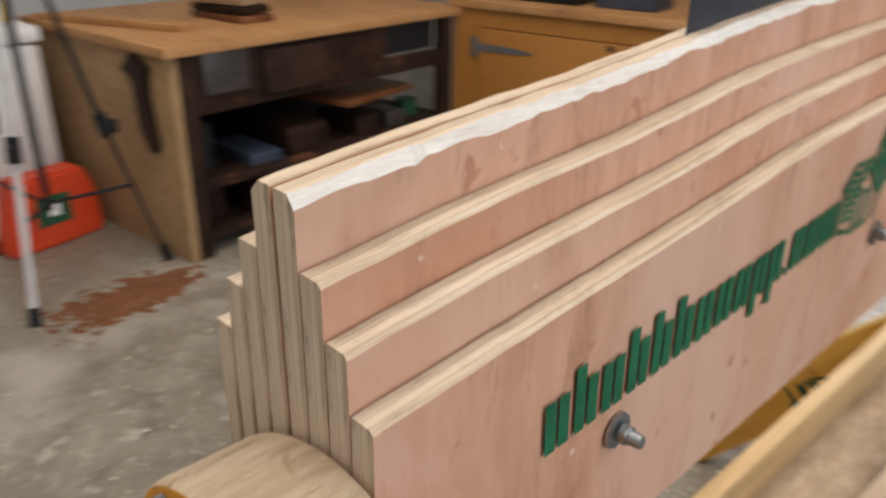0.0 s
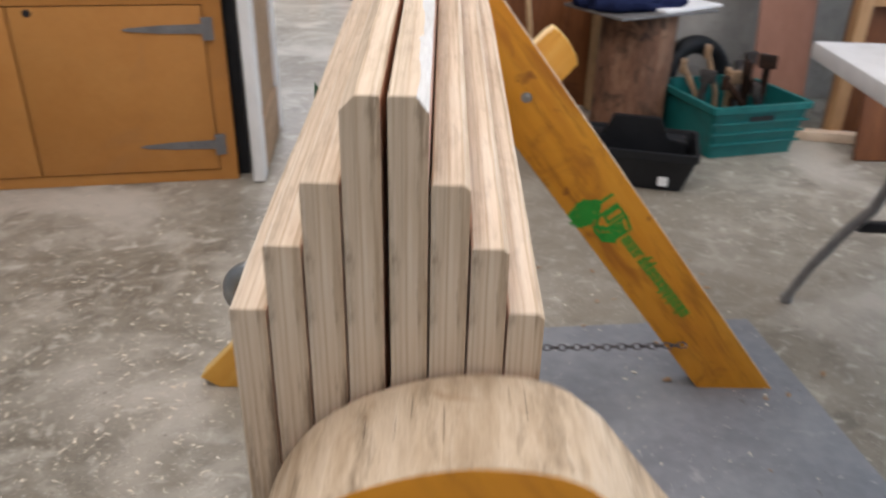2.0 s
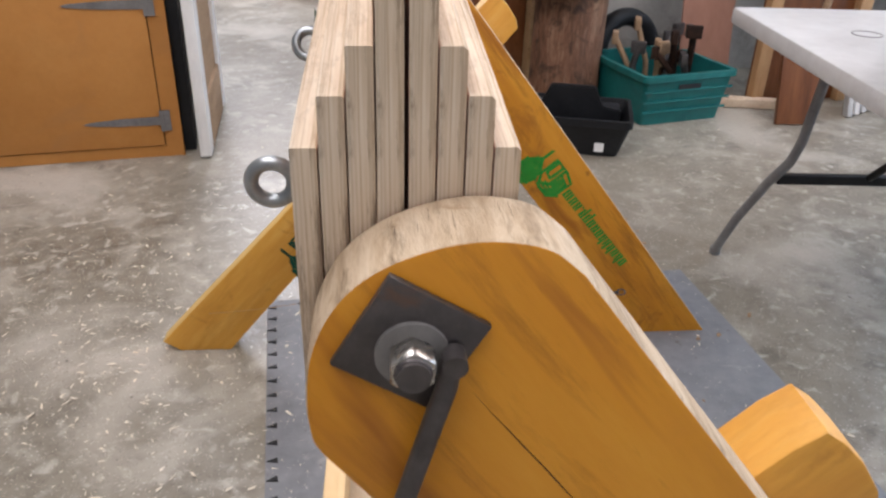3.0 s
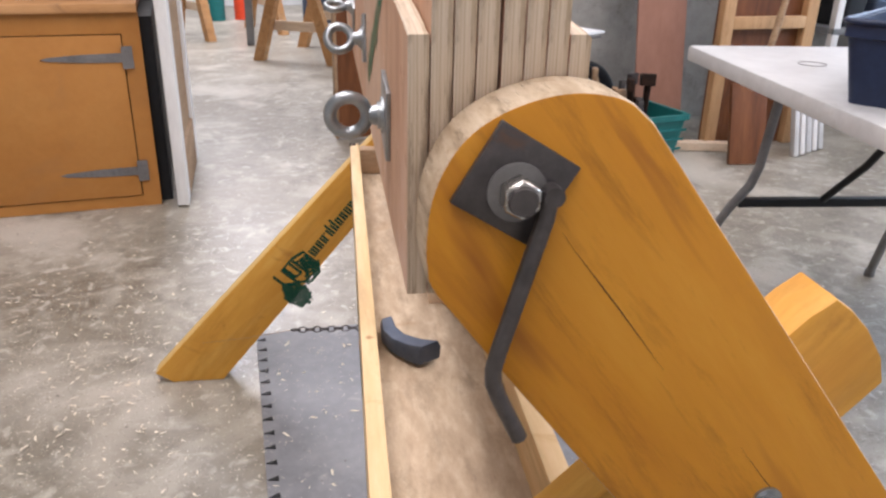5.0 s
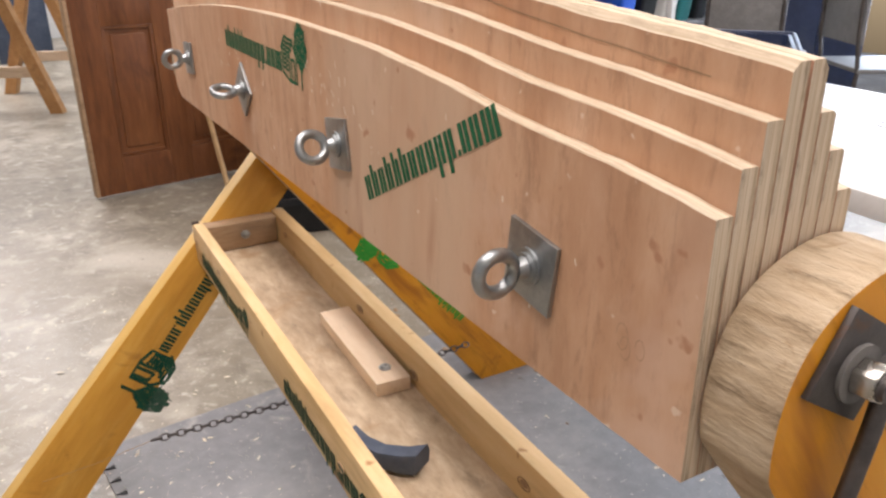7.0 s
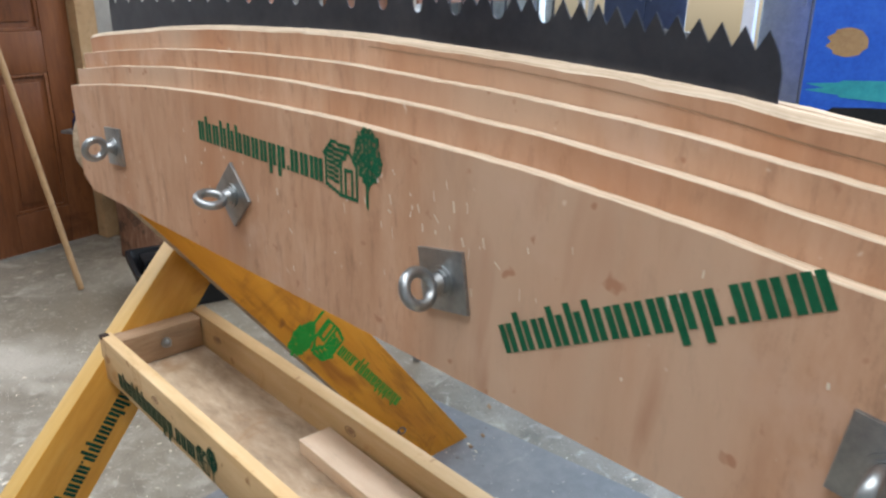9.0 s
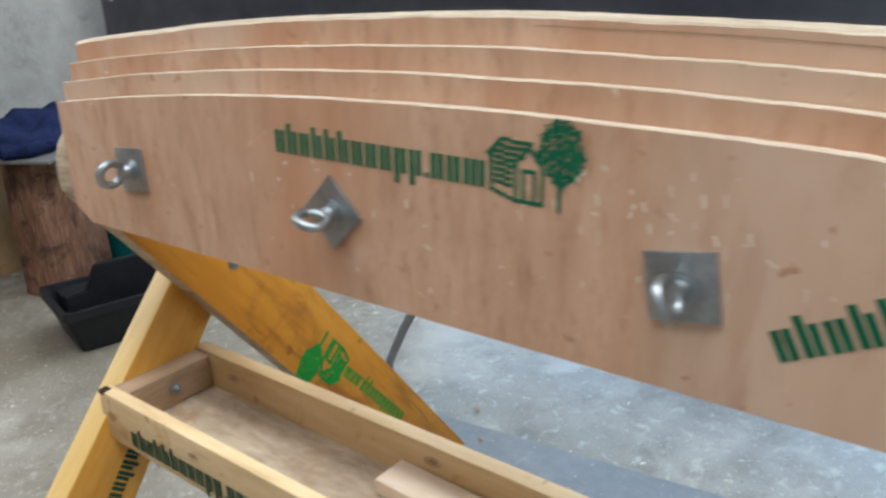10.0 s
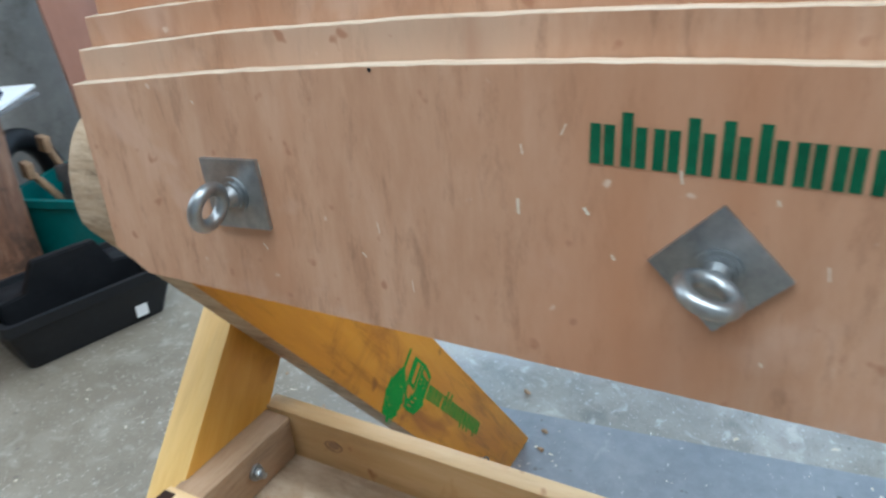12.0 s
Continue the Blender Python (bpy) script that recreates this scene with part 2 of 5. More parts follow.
M_PLAST = surface("grey_rendered_wall", (0.24, 0.225, 0.20), (0.33, 0.31, 0.28), (0.42, 0.40, 0.36), 2.5, (1, 1, 1), 0.85, grain=9, stain=(0.20, 0.16, 0.12), stain_at=0.6, stain_scale=2.5, relief=0.5)
M_WALL = surface("pale_limewashed_wall", (0.46, 0.455, 0.44), (0.56, 0.555, 0.54), (0.64, 0.635, 0.62), 1.5, (1, 1, 1), 0.85, stain=(0.46, 0.43, 0.38), stain_at=0.62, stain_scale=1.6, relief=0.25)
M_BARK = surface("log_stripped_bark", (0.06, 0.028, 0.016), (0.19, 0.09, 0.05), (0.40, 0.25, 0.16), 5, (2.5, 2.5, 0.45), 0.8, grain=10, stain=(0.035, 0.02, 0.014), stain_at=0.50, stain_scale=9, relief=0.6)
M_BLACK = surface("black_plastic", (0.006, 0.0065, 0.008), (0.010, 0.011, 0.013), (0.018, 0.019, 0.022), 10, (1, 1, 1), 0.45, relief=0.05, spec=0.3)
M_TUB = surface("dark_navy_plastic", (0.007, 0.014, 0.040), (0.011, 0.022, 0.060), (0.018, 0.034, 0.085), 8, (1, 1, 1), 0.4, relief=0.05)
M_TEAL = surface("teal_plastic_crate", (0.004, 0.09, 0.085), (0.006, 0.13, 0.125), (0.012, 0.17, 0.16), 6, (1, 1, 1), 0.45, stain=(0.05, 0.08, 0.075), stain_at=0.64, stain_scale=8, relief=0.05)
M_NAVY = surface("navy_cloth", (0.006, 0.009, 0.03), (0.011, 0.016, 0.05), (0.02, 0.028, 0.075), 20, (1, 1, 1), 0.95, relief=0.4, spec=0.1)
M_NAVYM = surface("navy_enamelled_steel", (0.014, 0.022, 0.05), (0.022, 0.034, 0.075), (0.035, 0.05, 0.10), 4, (1, 1, 1), 0.4, stain=(0.05, 0.06, 0.09), stain_at=0.6, stain_scale=5, relief=0.05)
M_TABLE = surface("white_scuffed_table_plastic", (0.44, 0.44, 0.435), (0.55, 0.55, 0.545), (0.64, 0.64, 0.64), 4, (1, 1, 1), 0.38, stain=(0.34, 0.32, 0.28), stain_at=0.63, stain_scale=9, relief=0.05)
M_TUBE = surface("grey_enamelled_tube", (0.14, 0.14, 0.145), (0.19, 0.19, 0.195), (0.25, 0.25, 0.25), 20, (1, 1, 1), 0.4, 0.2, relief=0.05)
M_RED = surface("orange_red_plastic", (0.55, 0.045, 0.012), (0.66, 0.06, 0.018), (0.74, 0.085, 0.03), 8, (1, 1, 1), 0.45)
M_BLUE = surface("blue_plastic", (0.012, 0.07, 0.42), (0.02, 0.105, 0.56), (0.04, 0.15, 0.64), 8, (1, 1, 1), 0.4)
M_SKYB = surface("turquoise_print", (0.02, 0.20, 0.26), (0.03, 0.30, 0.36), (0.06, 0.38, 0.42), 8, (1, 1, 1), 0.5)
M_PAPER = surface("white_paper", (0.70, 0.70, 0.69), (0.78, 0.78, 0.77), (0.83, 0.83, 0.82), 8, (1, 1, 1), 0.8)
M_PINK = surface("pinkish_hardboard", (0.26, 0.125, 0.085), (0.33, 0.165, 0.115), (0.40, 0.21, 0.15), 3, (1, 1, 0.5), 0.6, relief=0.08)
M_RDUST = surface("red_sawdust", (0.12, 0.05, 0.025), (0.19, 0.08, 0.04), (0.27, 0.13, 0.07), 18, (1, 1, 1), 0.95, relief=0.5, spec=0.1)
M_SHAV = surface("pale_wood_shavings", (0.62, 0.52, 0.38), (0.74, 0.66, 0.53), (0.82, 0.76, 0.66), 30, (1, 1, 1), 0.85, spec=0.1)
M_HEAD = surface("blue_grey_forged_steel", (0.04, 0.055, 0.085), (0.065, 0.085, 0.125), (0.10, 0.12, 0.16), 14, (1, 1, 1), 0.45, 0.5, relief=0.1)
M_TAN = surface("raw_chipboard", (0.28, 0.165, 0.075), (0.36, 0.225, 0.11), (0.44, 0.29, 0.155), 5, (1, 1, 1), 0.75, grain=20, relief=0.15)
M_FRAME = surface("orange_pine", (0.40, 0.225, 0.10), (0.50, 0.295, 0.145), (0.58, 0.37, 0.20), 5, (3, 3, 0.5), 0.65, grain=12, relief=0.1)
M_YPLAS = surface("yellow_plastic", (0.60, 0.36, 0.015), (0.70, 0.45, 0.02), (0.76, 0.52, 0.04), 8, (1, 1, 1), 0.45)
M_GREENP = surface("green_painted_tin", (0.008, 0.05, 0.022), (0.012, 0.075, 0.032), (0.02, 0.10, 0.045), 8, (1, 1, 1), 0.5)

# ---- mesh helpers ----


def box(bm, x0, x1, y0, y1, z0, z1, bevel=0.0, m=None):
    r = bmesh.ops.create_cube(bm, size=1.0)
    vs = r["verts"]
    bmesh.ops.transform(bm, matrix=Matrix.Translation(((x0 + x1) / 2, (y0 + y1) / 2, (z0 + z1) / 2)) @ Matrix.Diagonal((x1 - x0, y1 - y0, z1 - z0, 1)), verts=vs)
    if bevel:
        es = list({e for v in vs for e in v.link_edges})
        vs = [v for v in bmesh.ops.bevel(bm, geom=es, offset=bevel, segments=2, profile=0.6, affect="EDGES")["verts"]]
        vs = list({v for v in vs})
    if m is not None:
        bmesh.ops.transform(bm, matrix=m, verts=list({v for v in vs}))
    return vs


def prism(bm, pts, axis, a, b):
    """A flat outline (two coordinates a point), drawn out along an axis from a to b."""
    def at(p, h):
        return {"x": (h, p[0], p[1]), "y": (p[0], h, p[1]), "z": (p[0], p[1], h)}[axis]
    lo = [bm.verts.new(at(p, a)) for p in pts]
    hi = [bm.verts.new(at(p, b)) for p in pts]
    n = len(pts)
    faces = [bm.faces.new(lo), bm.faces.new(hi)] + [bm.faces.new((lo[i], lo[(i + 1) % n], hi[(i + 1) % n], hi[i])) for i in range(n)]
    bmesh.ops.recalc_face_normals(bm, faces=faces)
    return lo, hi


def rod(bm, p, q, r, seg=12, r2=None):
    p, q = Vector(p), Vector(q)
    d = q - p
    m = Matrix.Translation((p + q) / 2) @ d.to_track_quat("Z", "Y").to_matrix().to_4x4()
    return bmesh.ops.create_cone(bm, cap_ends=True, segments=seg, radius1=r, radius2=r if r2 is None else r2, depth=d.length, matrix=m)["verts"]


def tube(bm, pts, r, seg=10):
    """A bent round bar through the points."""
    pts = [Vector(p) for p in pts]
    rings = []
    side = None
    for i, p in enumerate(pts):
        d = (pts[min(i + 1, len(pts) - 1)] - pts[max(i - 1, 0)]).normalized()
        if side is None:
            side = d.orthogonal()
        side = (side - d * side.dot(d)).normalized()
        up = d.cross(side)
        rings.append([bm.verts.new(p + r * (math.cos(a) * side + math.sin(a) * up)) for a in (2 * math.pi * k / seg for k in range(seg))])
    for A, B in zip(rings, rings[1:]):
        for k in range(seg):
            bm.faces.new((A[k], A[(k + 1) % seg], B[(k + 1) % seg], B[k]))
    bm.faces.new(rings[0][::-1])
    bm.faces.new(rings[-1])


def torus(bm, m, R, r, seg=28, sec=12, sx=1.0, sy=1.0):
    rings = []
    for i in range(seg):
        a = 2 * math.pi * i / seg
        rings.append([bm.verts.new(m @ Vector((sx * math.cos(a) * (R + r * math.cos(b)), sy * math.sin(a) * (R + r * math.cos(b)), r * math.sin(b)))) for b in (2 * math.pi * k / sec for k in range(sec))])
    for i in range(seg):
        A, B = rings[i], rings[(i + 1) % seg]
        for k in range(sec):
            bm.faces.new((A[k], B[k], B[(k + 1) % sec], A[(k + 1) % sec]))


def mesh_of(name, bm, material, smooth=True):
    me = bpy.data.meshes.new(name)
    bmesh.ops.recalc_face_normals(bm, faces=bm.faces[:])
    bm.to_mesh(me)
    bm.free()
    for mt in (material if isinstance(material, (list, tuple)) else (material,)):
        me.materials.append(mt)
    if smooth:
        me.polygons.foreach_set("use_smooth", [True] * len(me.polygons))
        me.set_sharp_from_angle(angle=radians(38))
    return me


def part(name, bm, material, parent, label="", m=None, smooth=True):
    ob = new(name, mesh_of(name, bm, material, smooth))
    ob.parent = parent
    if m is not None:
        ob.matrix_basis = m
    if label:
        tagged(ob, label)
    return ob


def thing(name, label, category, m=None, group="", kind=""):
    ob = tagged(new(name), label, category, group, kind)
    ob.empty_display_size = 0.05
    if m is not None:
        ob.matrix_basis = m
    return ob


def solid(name, bm, material, label, category, m=None, group="", kind="", smooth=True):
    ob = tagged(new(name, mesh_of(name, bm, material, smooth)), label, category, group, kind)
    if m is not None:
        ob.matrix_basis = m
    return ob


def B(*a, **k):
    bm = bmesh.new()
    box(bm, *a, **k)
    return bm

# ---- the building ----


def structure(name, bm, material, label, m=None):
    return solid(name, bm, material, label, name.split("_")[0], m, kind="structure", smooth=False)


bm = bmesh.new()
bmesh.ops.create_grid(bm, x_segments=60, y_segments=60, size=7.0)
for v in bm.verts:
    v.co.z = 0.004 * noise.noise(v.co * 0.9) - 0.002
    v.co.x += 2.2
    v.co.y += 1.6
structure("floor", bm, M_CONC, "dusty worn concrete workshop floor with wood shavings", RM)

H_WALL = 3.2
bm = bmesh.new()                      # wall with the double doorway, lintel above it
box(bm, -2.03, 1.52, 0.72, 0.84, 0, H_WALL)
box(bm, 3.02, 7.1, 0.72, 0.84, 0, H_WALL)
box(bm, 1.52, 3.02, 0.72, 0.84, 2.06, H_WALL)
structure("wall_north", bm, M_PLAST, "grey rendered workshop wall with a double doorway", RM)
structure("wall_west", B(-2.15, -2.03, -4.8, 6.9, 0, H_WALL), M_WALL, "pale limewashed workshop wall", RM)
structure("wall_south", B(-2.03, 7.1, -4.92, -4.8, 0, H_WALL), M_WALL, "pale limewashed workshop wall", RM)
structure("wall_far", B(-2.03, 7.1, 6.9, 7.02, 0, H_WALL), M_WALL, "pale wall at the end of the next room", RM)
bm = bmesh.new()                      # street side: a wide opening
box(bm, 7.1, 7.22, -4.8, -3.5, 0, H_WALL)
box(bm, 7.1, 7.22, 2.3, 6.9, 0, H_WALL)
box(bm, 7.1, 7.22, -3.5, 2.3, 2.75, H_WALL)
structure("wall_east", bm, M_WALL, "pale workshop wall with wide open shop doors", RM)
bm = bmesh.new()
CUTS = [(0.45, 1.65, -4.05, -0.15), (3.2, 4.4, -3.8, 0.0), (1.0, 2.8, 2.6, 5.8)]
xs = sorted({-2.15, 7.22, *[c for r in CUTS for c in r[:2]]})
ys = sorted({-4.92, 7.02, *[c for r in CUTS for c in r[2:]]})
for xa, xb in zip(xs, xs[1:]):
    for ya, yb in zip(ys, ys[1:]):
        if not any(r[0] <= xa and xb <= r[1] and r[2] <= ya and yb <= r[3] for r in CUTS):
            box(bm, xa, xb, ya, yb, H_WALL, H_WALL + 0.1)
structure("ceiling", bm, M_WALL, "pale boarded ceiling with rooflight openings", RM)

# ---- saw vise ----
L = 1.22
W = 0.012
ZB = 0.806


def crown(y):
    s = (y - 0.61) / 0.61
    return 0.038 * (1 - s * s) - 0.0035 * math.exp(-((y - 0.17) / 0.10) ** 2)


def panel_mesh(seed, top, c_low, c_high, torn=False):
    """One plywood sheet, its top edge bowed; c_low and c_high: the chamfers on its two upper edges."""
    bm = bmesh.new()
    rings = []
    n = 244
    t = W - 0.0008
    for i in range(n + 1):
        y = L * i / n
        zt = top + crown(y) + 0.0012 * noise.noise((y * 9, seed * 3.1, 0)) + 0.0005 * noise.noise((y * 60, seed * 1.7, 4))
        zb = ZB + max(0.0, (y - 1.19)) * 0.6 + 0.0004 * noise.noise((y * 40, seed, 9))
        cl = c_low * (1 + 0.3 * noise.noise((y * 25, seed, 2)))
        ch = c_high * (1 + (0.55 if torn else 0.3) * noise.noise((y * 38, seed, 5)) + (0.45 if torn else 0.0) * noise.noise((y * 170, seed, 8)))
        ring = [(0, zb), (0, zt - cl), (cl, zt), (t - ch * (0.75 if torn else 1), zt), (t, zt - ch), (t, zb)]
        rings.append([bm.verts.new((x, y, z)) for x, z in ring])
    for A, C in zip(rings, rings[1:]):
        for k in range(6):
            f = bm.faces.new((A[k], A[(k + 1) % 6], C[(k + 1) % 6], C[k]))
            f.material_index = 0 if k in (0, 4) else (2 if torn and k in torn else 1)
    for r in (rings[0], rings[-1]):
        bm.faces.new(r).material_index = 3
    return bm


vise = thing("saw_vise", "saw sharpening vise of bowed plywood sheets on crossed yellow legs", "saw vise")
TOPS = [0.952, 0.974, 0.994, 1.019]
for side in (-1, 1):
    for k in range(4):
        x0 = -(4 - k) * W if side < 0 else (3 - k) * W
        small = 0.0006
        big = 0.0045 if k == 3 else small
        torn = (3,) if side > 0 and k == 3 else ()
        lo, hi = (big, small) if side < 0 else (small, 0.0046 if k == 3 else 0.0018)
        part("plywood_panel", panel_mesh(k + (10 if side > 0 else 0), TOPS[k], lo, hi, torn), (M_FACE if side < 0 else M_FACE_RED, M_EDGE, M_CHIP, M_END), vise,
             m=Matrix.Translation((x0 + (0.0006 if side > 0 else -0.0006), 0, 0)), smooth=False)

XL, XR = -4 * W - 0.0006, 4 * W + 0.0003


def letter_bars(bm, word, size, put):
    """Plain upright bars in the rhythm of a painted word; put takes (along, up) to a place on the surface."""
    pen = 0.0
    for ch in word:
        if ch == ".":
            quad(bm, put, pen, 0, pen + 0.2 * size, 0.2 * size)
            pen += 0.3 * size
            continue
        w = (0.95 if ch == "w" else 0.60) * size
        n = 3 if ch == "w" else 2
        gap = 0.07 * size
        bar = (w - gap * (n - 1)) / n
        up = 1.32 * size if ch == "b" else size
        dn = -0.42 * size if ch == "p" else 0
        for k in range(n):
            x = pen + k * (bar + gap)
            quad(bm, put, x, dn if k == 0 else 0, x + bar, up if k == 0 else size)
        pen += w + 0.15 * size
    return pen


def quad(bm, put, a0, b0, a1, b1):
    bm.faces.new([bm.verts.new(put(a, b)) for a, b in ((a0, b0), (a1, b0), (a1, b1), (a0, b1))])


def line(bm, put, p, q, w):
    d = Vector((q[0] - p[0], q[1] - p[1])).normalized() * w / 2
    n = (-d[1], d[0])
    bm.faces.new([bm.verts.new(put(*c)) for c in ((p[0] + n[0], p[1] + n[1]), (q[0] + n[0], q[1] + n[1]), (q[0] - n[0], q[1] - n[1]), (p[0] - n[0], p[1] - n[1]))])


def emblem(bm, put, s, seed=1, bold=1.0):
    """A hut and a tree as a plain painted silhouette, s high, laid out in small runs of paint."""
    strokes = [((0, 0.1), (0, 0.5)), ((0, 0.1), (0.32, 0)), ((0.32, 0), (0.32, 0.45)), ((0.32, 0), (0.66, 0.0)), ((0.66, 0), (0.66, 0.42)), ((0.32, 0.45), (0.5, 0.62)),
               ((0.5, 0.62), (0.66, 0.42)), ((-0.04, 0.5), (0.14, 0.68)), ((0.14, 0.68), (0.52, 0.66)), ((-0.04, 0.5), (0.33, 0.43)), ((0.42, 0), (0.42, 0.36)), ((0.42, 0.36), (0.57, 0.35)),
               ((0.57, 0.35), (0.57, 0)), ((0.05, 0.2), (0.27, 0.16)), ((0.05, 0.27), (0.27, 0.235)), ((0.05, 0.41), (0.3, 0.38)), ((0.03, 0.55), (0.42, 0.50)), ((0.09, 0.61), (0.47, 0.58)), ((0.05, 0.34), (0.27, 0.31)), ((0.88, -0.04), (0.89, 0.5)), ((0.88, 0.2), (1.02, 0.36)), ((0.88, 0.25), (0.76, 0.36))]
    n = 44
    for j in range(-3, n):
        v = (j + 0.5) / n * 1.04
        run = None
        for i in range(-4, 56):
            u = (i + 0.5) / n * 1.04
            on = False
            for p, q in strokes:
                dx, dy = q[0] - p[0], q[1] - p[1]
                t = max(0, min(1, ((u - p[0]) * dx + (v - p[1]) * dy) / (dx * dx + dy * dy)))
                if math.hypot(u - p[0] - t * dx, v - p[1] - t * dy) < 0.024 * bold ** 0.5:
                    on = True
            ex, ey = (u - 0.88) / 0.28, (v - 0.62) / 0.35
            rim = math.hypot(ex, ey) + 0.16 * noise.noise((u * 9 + seed, v * 9, 2)) + 0.12 * noise.noise((u * 24, v * 24, seed))
            if rim < 1:
                spoke = math.sin(math.atan2(ex, ey + 1.1) * 34)
                on = on or noise.noise((u * 21 + seed, v * 21, 0)) + 0.26 * spoke > 0.02 - 0.36 * bold
            if on and run is None:
                run = i
            if (not on or i == 55) and run is not None:
                quad(bm, put, run / n * 1.04 * s, j / n * 1.04 * s, i / n * 1.04 * s, (j + 0.97) / n * 1.04 * s)
                run = None


WORD = "nbnbbbnnnpp.nnw"


def on_left(y0, z0, slope):
    c, s = math.cos(slope), math.sin(slope)
    return lambda a, b: (XL - 0.0005, y0 - a * c + b * s, z0 + a * s + b * c)


def on_right(y0, z0, slope):
    c, s = math.cos(slope), math.sin(slope)
    return lambda a, b: (XR + 0.0012, y0 + a * c - b * s, z0 + a * s + b * c)


for put, length, em in ((on_left(0.838, 0.9345, radians(-0.6)), 0.233, 0.066), (on_left(0.386, 0.8485, radians(26.3)), 0.240, 0), (on_right(0.086, 0.8945, radians(3.0)), 0.288, 0.072), (on_right(0.49, 0.915, radians(3.0)), 0.20, 0.05)):
    bm = bmesh.new()
    unit = letter_bars(bmesh.new(), WORD, 1.0, lambda a, b: (a, b, 0))
    size = length / unit
    letter_bars(bm, WORD, size, put)
    part("stencilled_lettering", bm, M_GREEN, vise, "dark green stencilled lettering", smooth=False)
    if em:
        bm = bmesh.new()
        emblem(bm, lambda a, b: put(a + length + 0.002, b - 0.006), em)
        part("stencilled_emblem", bm, M_GREEN, vise, "dark green stencilled hut and tree", smooth=False)

# pale scrape marks and knots on the sheet
rng = random.Random(5)
bm = bmesh.new()
for i in range(70):
    y, z = (rng.gauss(0.48, 0.045), rng.gauss(0.925, 0.014)) if i < 30 else (rng.uniform(0.08, 1.15), rng.uniform(0.83, 0.95))
    a = radians(rng.gauss(90, 18))
    line(bm, lambda p, q: (XL - 0.0004, p, q), (y, z), (y + 0.001 + 0.007 * rng.random() * math.cos(a), z + (0.002 + 0.008 * rng.random()) * math.sin(a)), 0.0006 + 0.0014 * rng.random())
tagged(part("scrape_wear", bm, M_SHAV, vise, "pale scrape wear", smooth=False), kind="stuff")
bm = bmesh.new()
for i in range(60):
    ya, yb = 0.045 + i * 0.009, 0.045 + (i + 1) * 0.009
    za, zb = [1.000 + crown(y) * 1.25 + 0.0008 * noise.noise((y * 20, 0, 0)) for y in (ya, yb)]
    line(bm, lambda p, q: (-W - 0.0011, p, q), (ya, za), (yb, zb), 0.0007)
part("pencil_line", bm, M_TRAYE, vise, "dark pencil line", smooth=False)

bm = bmesh.new()                                     # pencilled loops near the end of the sheet
for cy, cz, r in ((0.052, 0.868, 0.008), (0.049, 0.862, 0.007), (0.038, 0.866, 0.006)):
    for k in range(11):
        a, b = 0.5 * k, 0.5 * (k + 1)
        line(bm, lambda p, q: (XL - 0.0004, p, q), (cy + r * 0.6 * math.cos(a), cz + r * math.sin(a * 1.02)), (cy + r * 0.6 * math.cos(b), cz + r * math.sin(b * 1.02)), 0.0004)
part("pencil_scribble", bm, M_TRAYE, vise, "faint pencil scribble", smooth=False)
bm = bmesh.new()
rod(bm, (XL - 0.0004, 0.965, 0.975), (XL + 0.002, 0.965, 0.975), 0.0012, 12)
part("nail_hole", bm, M_HOLE, vise)


def hexnut(bm, centre, r, h, axis):
    m = Matrix.Translation(centre) @ Vector(axis).to_track_quat("Z", "Y").to_matrix().to_4x4()
    g = bmesh.ops.create_cone(bm, cap_ends=True, segments=6, radius1=r, radius2=r, depth=h, matrix=m)
    es = [e for e in {e for v in g["verts"] for e in v.link_edges}]
    bmesh.ops.bevel(bm, geom=es, offset=r * 0.08, segments=1, affect="EDGES")


def eye_bolt(y, z, plate_turn, roll, i):
    x = XL
    bm = bmesh.new()
    box(bm, -0.0016, 0.0016, -0.0245, 0.0245, -0.0245, 0.0245, 0.0005, Matrix.Translation((x - 0.0017, y, z)) @ Matrix.Rotation(radians(plate_turn), 4, "X"))
    eb = part("eye_bolt", bm, M_ZINC, vise, "zinc eye bolt on a square steel plate")
    bm = bmesh.new()
    rod(bm, (x - 0.0034, y, z), (x - 0.0052, y, z), 0.0125, 24)
    rod(bm, (x - 0.0052, y, z), (x - 0.0075, y, z), 0.0095, 24)
    part("washer", bm, M_ZINC, eb)
    bm = bmesh.new()
    m = Matrix.Translation((x - 0.0275, y, z)) @ Matrix.Rotation(radians(roll), 4, "X") @ Matrix.Rotation(radians(90), 4, "X")
    torus(bm, m, 0.0128, 0.0046)
    rod(bm, (x - 0.0074, y, z), (x - 0.0135, y, z), 0.0075, 20, 0.0058)
    part("ring", bm, M_ZINC, eb)
    bm = bmesh.new()                                     # nut side of the same bolt
    y, z = y + 0.004, z + 0.002
    rod(bm, (XR + 0.0006, y, z), (XR + 0.0022, y, z), 0.0092, 13)
    hexnut(bm, (XR + 0.006, y, z), 0.0052, 0.0048, (1, 0, 0))
    rod(bm, (XR + 0.009, y, z), (XR + 0.0145, y, z), 0.0031, 14)
    for k in range(5):
        torus(bm, Matrix.Translation((XR + 0.0088 + k * 0.0011, y, z)) @ Matrix.Rotation(radians(90), 4, "Y"), 0.0030, 0.0006, 16, 6)
    part("nut", bm, M_ZINC, eb)


for i, (y, z, turn, roll) in enumerate([(0.136, 0.8785, 8, 4), (0.452, 0.886, -9, -25), (0.771, 0.8865, 45, 108), (1.081, 0.887, -4, 12)]):
    eye_bolt(y, z, turn, roll, i)

